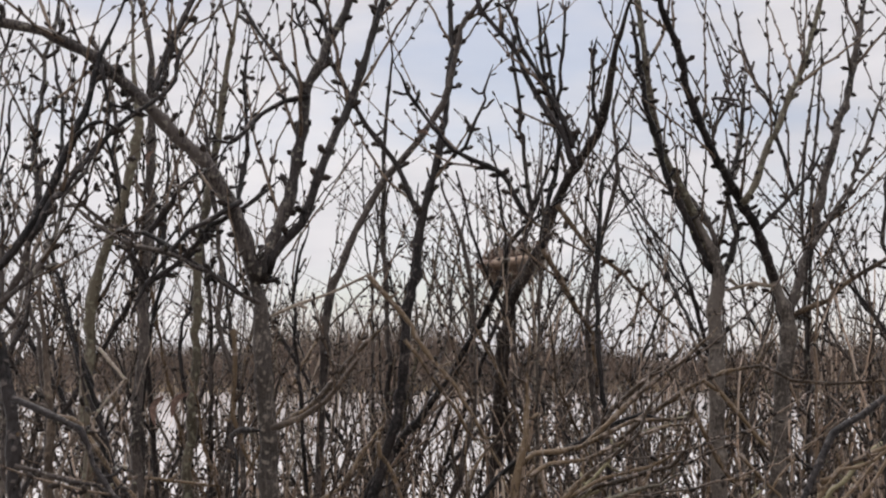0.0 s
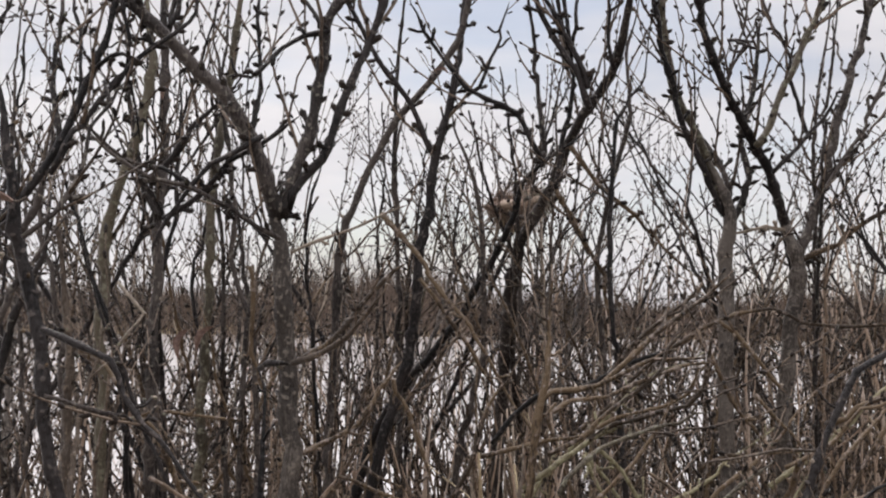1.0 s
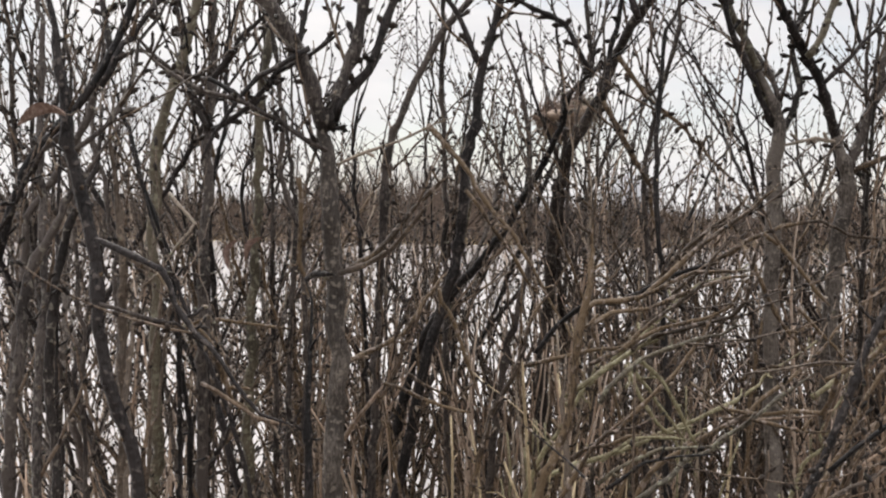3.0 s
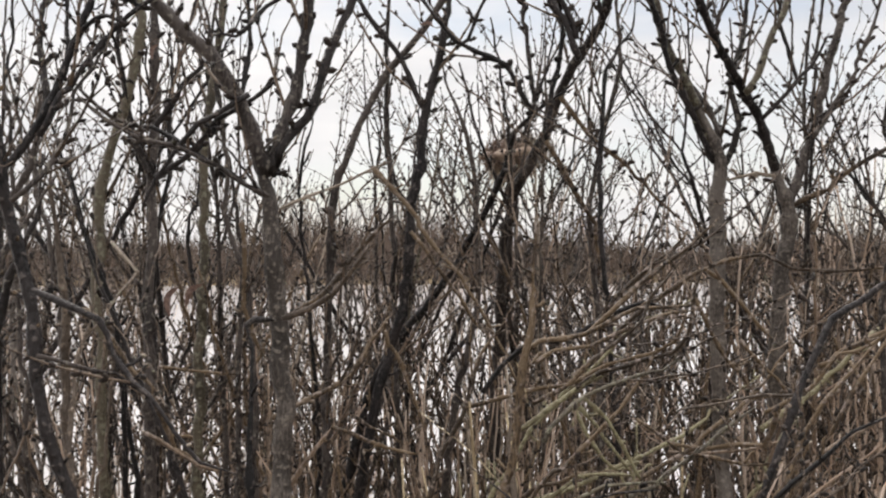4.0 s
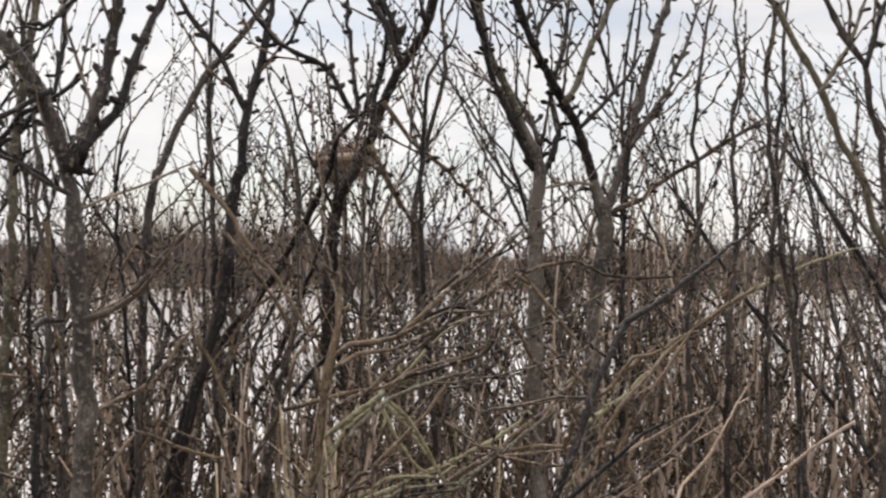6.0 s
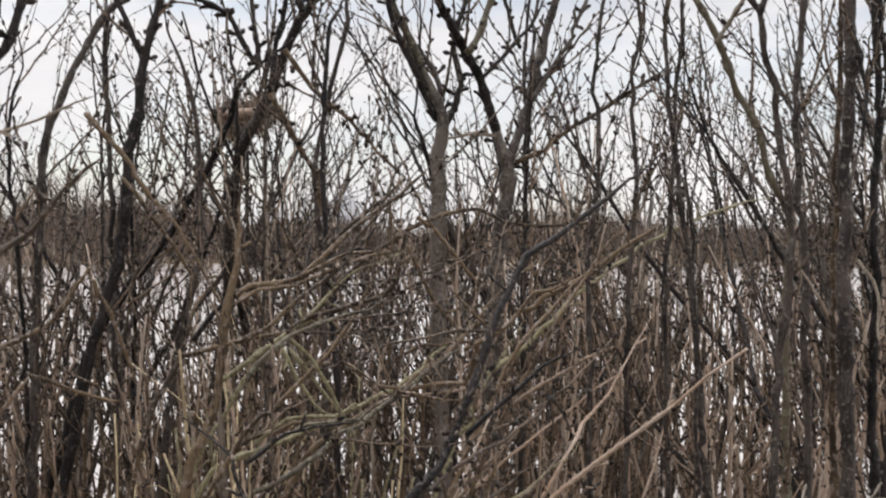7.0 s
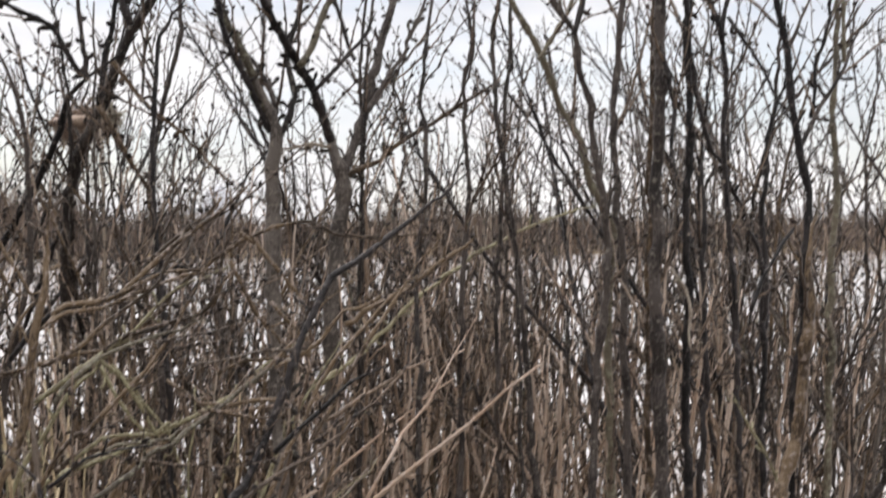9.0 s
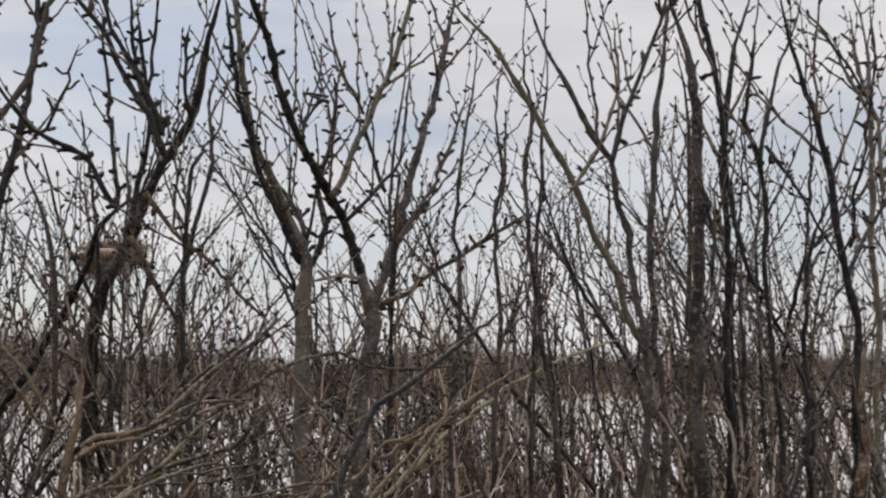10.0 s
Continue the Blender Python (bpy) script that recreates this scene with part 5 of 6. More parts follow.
limbs["s10"] = limb(plant, "stem", BARK, 0.0070, 0.0034, 9, (0.952, 3.300, -0.050), (0.956, 3.300, 0.485), (0.964, 3.300, 1.078), (0.973, 3.300, 1.456), (0.983, 3.300, 1.758), (0.995, 3.300, 2.001), (1.016, 3.300, 2.166), (1.033, 3.300, 2.332), (1.027, 3.300, 2.499))
limbs["s11"] = limb(plant, "stem", BARK, 0.0063, 0.0033, 3, (1.249, 2.700, -0.050), (1.245, 2.700, 0.507), (1.240, 2.700, 1.127), (1.236, 2.700, 1.302), (1.231, 2.700, 1.395), (1.225, 2.700, 1.475), (1.204, 2.700, 1.583), (1.188, 2.700, 1.692))

plant = shrub("cluster of straight dark stems with knobby spurs", 1.65, 2.56)
limbs["p1"] = limb(plant, "stem", BARK, 0.0167, 0.0117, 4, (1.538, 2.500, -0.050), (1.530, 2.500, 0.511), (1.516, 2.500, 1.136), (1.508, 2.494, 1.316), (1.508, 2.487, 1.495), (1.509, 2.481, 1.689), (1.506, 2.475, 1.884), (1.501, 2.469, 2.041), (1.485, 2.463, 2.172), (1.448, 2.456, 2.275), (1.416, 2.450, 2.377))
limbs["p2"] = limb(plant, "stem", DARK, 0.0127, 0.0064, 6, (1.638, 2.600, -0.050), (1.637, 2.600, 0.505), (1.636, 2.600, 1.121), (1.635, 2.600, 1.363), (1.636, 2.600, 1.552), (1.651, 2.600, 1.702), (1.647, 2.600, 1.853), (1.640, 2.600, 1.964), (1.660, 2.600, 2.105), (1.690, 2.600, 2.248), (1.725, 2.600, 2.337), (1.750, 2.600, 2.454))
limb(limbs["p1"], "limb", DARK, 0.0071, 0.0040, 4, (1.522, 2.500, 2.375), (1.539, 2.500, 2.267), (1.570, 2.500, 2.160), (1.583, 2.500, 2.038), (1.593, 2.500, 1.904), (1.601, 2.500, 1.798), (1.640, 2.500, 1.690), (1.697, 2.500, 1.567), (1.749, 2.500, 1.468), (1.786, 2.500, 1.404))
limbs["p4"] = limb(plant, "stem", DARK, 0.0088, 0.0042, 6, (1.686, 2.400, -0.050), (1.676, 2.400, 0.513), (1.660, 2.400, 1.140), (1.649, 2.400, 1.367), (1.635, 2.400, 1.543), (1.629, 2.400, 1.657), (1.632, 2.400, 1.818), (1.622, 2.400, 1.902), (1.649, 2.400, 2.007), (1.683, 2.400, 2.127), (1.742, 2.400, 2.258), (1.773, 2.400, 2.361))
limb(limbs["p4"], "limb", DARK, 0.0059, 0.0034, 4, (1.628, 2.400, 1.876), (1.602, 2.400, 1.940), (1.592, 2.400, 2.057), (1.619, 2.400, 2.190))
limb(limbs["p1"], "limb", DARK, 0.0060, 0.0034, 4, (1.491, 2.450, 1.880), (1.518, 2.425, 1.722), (1.495, 2.400, 1.593))
limb(limbs["p2"], "limb", PALE, 0.0042, 0.0026, 0, (1.596, 2.600, 1.357), (1.610, 2.567, 1.311), (1.611, 2.533, 1.235), (1.598, 2.500, 1.161))
limbs["p8"] = limb(plant, "stem", DARK, 0.0093, 0.0049, 6, (1.708, 2.700, -0.050), (1.721, 2.700, 0.498), (1.744, 2.700, 1.107), (1.758, 2.725, 1.302), (1.768, 2.750, 1.500), (1.785, 2.775, 1.646), (1.826, 2.800, 1.767))
limbs["p9"] = limb(plant, "stem", UMBER, 0.0083, 0.0045, 4, (1.500, 2.550, -0.050), (1.503, 2.550, 0.509), (1.508, 2.550, 1.131), (1.512, 2.550, 1.366), (1.516, 2.550, 1.563), (1.517, 2.550, 1.762), (1.523, 2.550, 1.965), (1.512, 2.550, 2.114), (1.495, 2.550, 2.223))
limbs["p10"] = limb(plant, "stem", DARK, 0.0095, 0.0050, 4, (1.843, 2.600, -0.050), (1.843, 2.600, 0.501), (1.842, 2.600, 1.113), (1.842, 2.600, 1.305), (1.847, 2.600, 1.441), (1.852, 2.600, 1.565), (1.868, 2.600, 1.704), (1.889, 2.600, 1.775), (1.938, 2.600, 1.875), (1.975, 2.600, 1.976))
limb(limbs["p4"], "limb", DARK, 0.0059, 0.0038, 1, (1.730, 2.400, 1.240), (1.740, 2.400, 1.340), (1.723, 2.400, 1.408), (1.689, 2.400, 1.467))
limb(limbs["p4"], "limb", DARK, 0.0044, 0.0023, 3, (1.640, 2.400, 1.941), (1.666, 2.375, 1.884), (1.703, 2.350, 1.817), (1.727, 2.325, 1.750), (1.765, 2.300, 1.651))

plant = shrub("dark shrub with a peeled orange patch on one stem", 1.65, 2.23)
limbs["q1"] = limb(plant, "stem", DARK, 0.0111, 0.0056, 6, (1.583, 2.100, -0.050), (1.598, 2.100, 0.503), (1.624, 2.100, 1.119), (1.634, 2.100, 1.239), (1.643, 2.100, 1.373), (1.656, 2.100, 1.525), (1.637, 2.100, 1.598), (1.617, 2.100, 1.722), (1.609, 2.100, 1.839), (1.583, 2.100, 1.954), (1.537, 2.100, 2.057), (1.509, 2.100, 2.172), (1.492, 2.100, 2.265))
limbs["q2"] = limb(plant, "stem", UMBER, 0.0154, 0.0101, 3, (1.357, 2.000, -0.050), (1.389, 2.000, 0.256), (1.442, 2.000, 0.569), (1.487, 2.007, 0.707), (1.521, 2.014, 0.817), (1.551, 2.021, 0.927), (1.586, 2.029, 1.037), (1.606, 2.036, 1.148), (1.620, 2.043, 1.315), (1.644, 2.050, 1.480))
limb(limbs["q1"], "limb", BARK, 0.0051, 0.0026, 4, (1.632, 2.100, 1.610), (1.687, 2.100, 1.714), (1.741, 2.100, 1.796), (1.789, 2.100, 1.892))
limbs["q4"] = limb(plant, "stem", OLIVE, 0.0105, 0.0057, 8, (2.024, 2.600, -0.050), (2.031, 2.600, 0.497), (2.042, 2.600, 1.105), (2.051, 2.617, 1.355), (2.083, 2.633, 1.553), (2.080, 2.650, 1.784), (2.116, 2.667, 2.082), (2.113, 2.683, 2.297), (2.081, 2.700, 2.452))
limb(limbs["q1"], "limb", BARK, 0.0030, 0.0018, 3, (1.614, 2.100, 1.827), (1.669, 2.117, 1.926), (1.726, 2.133, 2.039), (1.782, 2.150, 2.107))
limb(limbs["q4"], "limb", OLIVE, 0.0048, 0.0028, 4, (2.067, 2.600, 2.037), (2.023, 2.633, 2.174), (1.984, 2.667, 2.284), (1.942, 2.700, 2.351))
limb(limbs["q1"], "limb", LICHEN, 0.0030, 0.0017, 0, (1.597, 2.100, 0.909), (1.558, 2.100, 0.994), (1.506, 2.100, 1.078), (1.480, 2.100, 1.126))
limb(limbs["q2"], "peeled_patch", PEELED, 0.0077, 0.0042, -2, (1.481, 1.977, 0.744), (1.494, 1.980, 0.793), (1.506, 1.984, 0.837), (1.519, 1.987, 0.891), (1.532, 1.990, 0.929))
limb(limbs["q1"], "limb", DARK, 0.0048, 0.0030, 1, (1.525, 2.100, 1.287), (1.564, 2.117, 1.360), (1.616, 2.133, 1.418), (1.671, 2.150, 1.477))
limb(limbs["q4"], "limb", OLIVE, 0.0051, 0.0031, 4, (2.013, 2.500, 1.862), (2.015, 2.513, 2.039), (1.996, 2.525, 2.119), (1.978, 2.537, 2.218), (1.975, 2.550, 2.324))
limb(limbs["q4"], "limb", DARK, 0.0046, 0.0026, 4, (1.918, 2.500, 1.723), (1.943, 2.500, 1.871), (1.983, 2.500, 2.035), (2.006, 2.500, 2.184), (2.006, 2.500, 2.326))
limb(limbs["q4"], "limb", BARK, 0.0036, 0.0020, 1, (1.981, 2.500, 2.091), (1.934, 2.500, 2.163), (1.875, 2.500, 2.230), (1.804, 2.500, 2.291))

plant = shrub("low dead pale twig with forked tips lying across the stems", 0.67, 1.47)
limbs["w1"] = limb(plant, "stem", DEAD, 0.0034, 0.0013, -1, (0.674, 1.470, 0.861), (0.721, 1.474, 0.900), (0.756, 1.479, 0.924), (0.819, 1.483, 0.962), (0.879, 1.487, 0.972), (0.959, 1.491, 0.975), (1.014, 1.496, 0.978), (1.072, 1.500, 0.983))
limb(limbs["w1"], "branch", DEAD, 0.0021, 0.0012, -1, (0.892, 1.500, 0.966), (0.972, 1.500, 0.964), (1.045, 1.500, 0.964), (1.100, 1.500, 0.972), (1.142, 1.500, 0.986))
limb(limbs["w1"], "branch", DEAD, 0.0015, 0.0009, -1, (1.089, 1.500, 0.969), (1.125, 1.500, 0.957), (1.153, 1.500, 0.937))
limb(limbs["w1"], "branch", DEAD, 0.0018, 0.0012, -1, (0.770, 1.470, 0.933), (0.866, 1.478, 0.925), (0.929, 1.485, 0.924), (1.013, 1.492, 0.915), (1.054, 1.500, 0.906))
limb(limbs["w1"], "branch", DEAD, 0.0021, 0.0012, -1, (0.778, 1.470, 0.932), (0.860, 1.463, 0.914), (0.908, 1.457, 0.883), (0.961, 1.450, 0.842))
limb(limbs["w1"], "branch", DEAD, 0.0018, 0.0012, -1, (0.963, 1.500, 0.973), (0.991, 1.500, 0.989), (1.000, 1.500, 1.022), (1.061, 1.500, 1.022), (1.134, 1.500, 1.010), (1.247, 1.500, 0.988))
limb(limbs["w1"], "branch", DEAD, 0.0018, 0.0012, -1, (0.837, 1.500, 1.022), (0.884, 1.500, 1.031), (0.921, 1.500, 1.043), (0.981, 1.500, 1.056), (1.061, 1.500, 1.055), (1.118, 1.500, 1.025))
limb(limbs["w1"], "branch", DEAD, 0.0015, 0.0009, -1, (0.921, 1.500, 1.043), (0.954, 1.500, 1.039), (0.991, 1.500, 1.023))
limb(limbs["w1"], "branch", DEAD, 0.0015, 0.0009, -1, (0.843, 1.500, 1.055), (0.884, 1.500, 1.046), (0.921, 1.500, 1.043))
limb(limbs["w1"], "branch", DEAD, 0.0024, 0.0015, -1, (0.753, 1.470, 0.926), (0.779, 1.470, 0.949), (0.804, 1.470, 0.987))


# ---- small things caught in the shrubs ----
def nest(x, y, z):
    """A small cup of grass, bark strips and down wedged between limbs."""
    rng = np.random.default_rng(21)
    ob = new("bird_nest")
    ob.matrix_basis = pose(x, y, z, 6, -8, 25) @ Matrix.Diagonal((1.85, 1.45, 1.22, 1))
    tagged(ob, "small brown woven bird nest of straw and down", "bird nest")
    b = Build()
    rings, around = 10, 22
    v, f = [], []
    for i in range(rings):
        a = -math.pi / 2 + (i / (rings - 1)) * 2.3
        rr, zz = math.cos(a) * 0.046, math.sin(a) * 0.042
        if i == rings - 1:
            rr, zz = rr * 0.55, zz - 0.03
        for j in range(around):
            q = j * 2 * math.pi / around
            k = 1 + 0.7 * noise.noise((math.cos(q) * 1.6, math.sin(q) * 1.6, i * 0.35))
            v.append((math.cos(q) * rr * k * 1.12, math.sin(q) * rr * k, zz * k))
    for i in range(rings - 1):
        for j in range(around):
            f.append((i * around + j, i * around + (j + 1) % around, (i + 1) * around + (j + 1) % around, (i + 1) * around + j))
    f.append(tuple((rings - 1) * around + j for j in range(around)))
    b.add(v, f)
    cup = new("cup", b.mesh("cup", NEST))
    cup.parent = ob
    b = Build()
    for q in range(760):
        a, t = rng.uniform(0, 6.283), rng.uniform(-1.2, 0.75)
        n = np.array((math.cos(a) * math.cos(t) * 1.12, math.sin(a) * math.cos(t), math.sin(t) * 0.95))
        o = unit(np.cross(n, rng.normal(0, 1, 3)) + np.array((0, 0, 0.1)))
        c = n * 0.046 * (1 + 0.6 * noise.noise((n[0] * 1.6, n[1] * 1.6, n[2] * 1.6 + 4.0))) * rng.uniform(0.8, 1.25)
        l = rng.uniform(0.012, 0.05) * (1.6 if q % 9 == 0 else 1)
        pts = [c - o * l - n * l * 0.35, c - o * l * 0.4, c + o * l * 0.4, c + o * l - n * l * rng.uniform(-0.35, 0.4)]
        b.tube(pts, [0.0008, 0.0012, 0.0012, 0.0006], 3)
    st = new("straw", b.mesh("straw", NEST))
    st.parent = cup
    tagged(st, "loose woven straws and bark strips", kind="stuff")
    b = Build()
    for q in range(60):
        c = np.array((rng.uniform(-0.04, 0.05), rng.uniform(-0.03, 0.03), -0.03))
        l = rng.uniform(0.02, 0.065)
        e = c + np.array((rng.normal(0, 0.015), rng.normal(0, 0.01), -l))
        b.tube([c, (c + e) / 2 + rng.normal(0, 0.006, 3), e], [0.0012, 0.001, 0.0005], 3)
    st = new("hanging_strand", b.mesh("hanging_strand", REED))
    st.parent = ob
    tagged(st, "pale straws hanging below the cup", kind="stuff")
    b = Build()
    for q in range(300):
        n = unit(rng.normal(0, 1, 3))
        c = np.array((0.034, -0.040, 0.006)) + n * np.array((0.026, 0.014, 0.034)) * rng.uniform(0.3, 1.05)
        e = c + unit(n + rng.normal(0, 0.8, 3)) * rng.uniform(0.01, 0.034)
        b.tube([c, (c + e) / 2 + rng.normal(0, 0.003, 3), e], [0.0014, 0.0012, 0.0005], 3)
    st = new("down_tuft", b.mesh("down_tuft", DEAD))
    st.parent = ob
    tagged(st, "pale tuft of down and grass", kind="stuff")


nest(0.201, 4.300, 1.833)


def broken_twig(a, b, c, d):
    """Two dark splinters that hang together on a thin shoot."""
    ob = new("broken_twig")
    ob.location = a
    tagged(ob, "small dark broken twig caught on a thin shoot", "twig")
    for p, q in ((a, b), (c, d)):
        p, q = np.array(p) - np.array(a), np.array(q) - np.array(a)
        w = Build()
        w.tube([p, p * 0.7 + q * 0.3 + np.array((0, 0, 0.0012)), p * 0.3 + q * 0.7, q], [0.0036, 0.0046, 0.0042, 0.0030], 6)
        s = new("splinter", w.mesh("splinter", DARK))
        s.parent = ob


broken_twig((0.686, 3.090, 2.162), (0.753, 3.080, 2.155), (0.703, 3.075, 2.154), (0.753, 3.070, 2.135))


def withered_leaf(x, y, z, length, turn, droop, label):
    """A curled dry leaf with a midrib and a short stalk."""
    rng = np.random.default_rng(int(abs(x * 1000)) + 3)
    ob = new("withered_leaf")
    ob.matrix_basis = pose(x, y, z, 0, droop, turn)
    tagged(ob, label, "leaf", "withered leaves")
    v, f, n, m = [], [], 9, 7
    for side in (0.0, 0.0009):
        for i in range(n):
            u = i / (n - 1)
            half = length * 0.24 * math.sin(math.pi * min(1, u * 0.93 + 0.05)) ** 0.8
            for j in range(m):
                w = (j / (m - 1) - 0.5) * 2
                curl = 0.9 * w * w * half + 0.10 * length * math.sin(u * 4) + 0.03 * length * noise.noise((u * 4, w * 2, x * 9))
                v.append((u * length, w * half * 0.75, curl + side))
    for s in (0, 1):
        for i in range(n - 1):
            for j in range(m - 1):
                q = s * n * m + i * m + j
                f.append((q, q + 1, q + m + 1, q + m) if s else (q, q + m, q + m + 1, q + 1))
    b = Build()
    b.add(v, f)
    blade = new("blade", b.mesh("blade", LEAF))
    blade.parent = ob
    b = Build()
    b.tube([(-0.02, 0, 0.006), (-0.008, 0, 0.001), (length * 0.4, 0, 0.002 + 0.1 * length * math.sin(1.6))], [0.0014, 0.0012, 0.0007], 4)
    stalk = new("stalk", b.mesh("stalk", TWIG))
    stalk.parent = ob


withered_leaf(-0.612, 1.680, 1.612, 0.070, 180, 8, "curled pinkish dead leaf hanging on a dark stem")
withered_leaf(-0.637, 2.660, 1.955, 0.035, 160, 60, "small orange-brown withered leaf on a stem")
withered_leaf(-0.384, 1.950, 1.437, 0.045, 200, 50, "pale tan curled leaf on a low twig")
withered_leaf(-0.436, 2.000, 1.432, 0.050, 190, 70, "tan shrivelled leaf hanging from a twig")
withered_leaf(-0.022, 2.500, 1.957, 0.030, 150, -20, "small orange-brown withered leaf on a twig")

for x, y, tall in ((16.2, 66.0, 2.2), (17.3, 67.5, 1.9), (-9.0, 66.0, 1.8), (28.0, 67.0, 2.0)):
    evergreen(x, y, tall)


def far_hill(x, y, wide, tall):
    """A pale grey mound far behind the shore."""
    b = Build()
    n, m = 9, 24
    v = []
    for i in range(n):
        r = wide * 0.5 * (i / (n - 1))
        for j in range(m):
            a = j * 2 * math.pi / m
            k = 1 + 0.12 * noise.noise((math.cos(a), math.sin(a), i * 0.3))
            v.append((math.cos(a) * r * k, math.sin(a) * r * k, tall * math.cos(math.pi / 2 * i / (n - 1)) ** 0.8))
    f = [(i * m + j, (i + 1) * m + j, (i + 1) * m + (j + 1) % m, i * m + (j + 1) % m) for i in range(n - 1) for j in range(m)]
    b.add(v, f)
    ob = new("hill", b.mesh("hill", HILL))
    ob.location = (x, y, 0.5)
    tagged(ob, "pale grey mound far behind the shore", "hill", kind="structure")


HILL = bark("pale_grey_mound", (0.34, 0.35, 0.37), (0.42, 0.43, 0.45), (0.5, 0.5, 0.52), lichen_from=0.8, fine=0.01)
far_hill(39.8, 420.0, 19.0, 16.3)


# ---- the thicket behind: whole shrubs, each with its own stems and shoots ----
def wild_shrub(seed, stems, tall, spread, shoots, barks, thick=(0.0065, 0.0165), label="bare many-stemmed shrub with thin budded shoots", low=False, tips=None, first=0.25, shoot_bark=None):
    """A many-stemmed bare shrub of the thicket, built round its own foot."""
    rng = np.random.default_rng(seed)
    ob = new("shrub")
    ob["base"] = (0.0, 0.0, 0.0)
    for q in range(stems):
        a = rng.uniform(0, 6.283)
        foot = np.array((math.cos(a), math.sin(a), 0)) * rng.uniform(0.02, 0.34 if low else 0.18)
        lean = rng.uniform(0.05, spread)
        h = tall * rng.uniform(0.6, 1.1)
        d = unit(np.array((math.cos(a) * lean, math.sin(a) * lean, 1.0)))
        k = int(h / 0.075)
        pts, p = [foot - np.array((0, 0, 0.35))], foot - np.array((0, 0, 0.35))
        for i in range(k):
            d = unit(d + np.array((0, 0, 0.012)) + rng.normal(0, 0.062 if spread > 0.55 else 0.036, 3))
            p = p + d * (h + 0.35) / k
            pts.append(p)
        pts = np.array(pts)
        flip = unit(np.cross(d, rng.normal(0, 1, 3)))
        pts[1:-1] += flip * (np.where(np.arange(1, k) % 2, 1, -1) * rng.uniform(0.001, 0.008 if spread > 0.55 else 0.0055, k - 1))[:, None]
        r = rng.uniform(*thick)
        radii = (0.0024 + (r - 0.0024) * (1 - np.linspace(0, 1, k + 1)) ** 0.7) * (1 + rng.normal(0, 0.06, k + 1))
        b = Build()
        b.tube(pts, radii, 6)
        side = unit(np.cross(d, rng.normal(0, 1, 3)))
        for i in range(int(k * 0.3), k):
            o = unit(side * (1 if i % 2 else -1) + rng.normal(0, 0.4, 3))
            foot, way = pts[i] + o * radii[i] * 0.7, unit(pts[i] - pts[i - 1]) * 0.8 + o * 0.8
            if rng.random() < 0.45:
                foot = b.spur(rng, foot, way, rng.uniform(0.008, 0.028), min(0.0036, radii[i] * 0.6))
            b.bud(foot, way, rng.uniform(0.009, 0.015), rng.uniform(0.0034, 0.0052))
        s = new("stem", b.mesh("stem", barks[int(rng.integers(len(barks)))], tips=tips))
        s.parent = ob
        tw = Build()
        for i in range(shoots):
            j = int(k * rng.uniform(first, 0.95))
            t = unit(pts[j] - pts[j - 1])
            o = unit(np.cross(t, rng.normal(0, 1, 3)))
            reach = rng.uniform(0.5, 1.0) * (1.8 if low else 1)
            twig(tw, rng, pts[j], t * 0.9 + o * reach, rng.uniform(0.18, 0.75) * (1.1 - 0.5 * j / k) * (0.8 if low else 1), min(radii[j] * 0.6, 0.0058 if low else 0.0044), sides=3, step=0.06, fork=0.3, size=1.1, rise=0.25 if low else 0.5)
        o = new("twig_spray", tw.mesh("twig_spray", shoot_bark or TWIG))
        o.parent = s
        tagged(o, kind="stuff")
    return tagged(ob, label, "shrub", "thicket of bare shrubs")


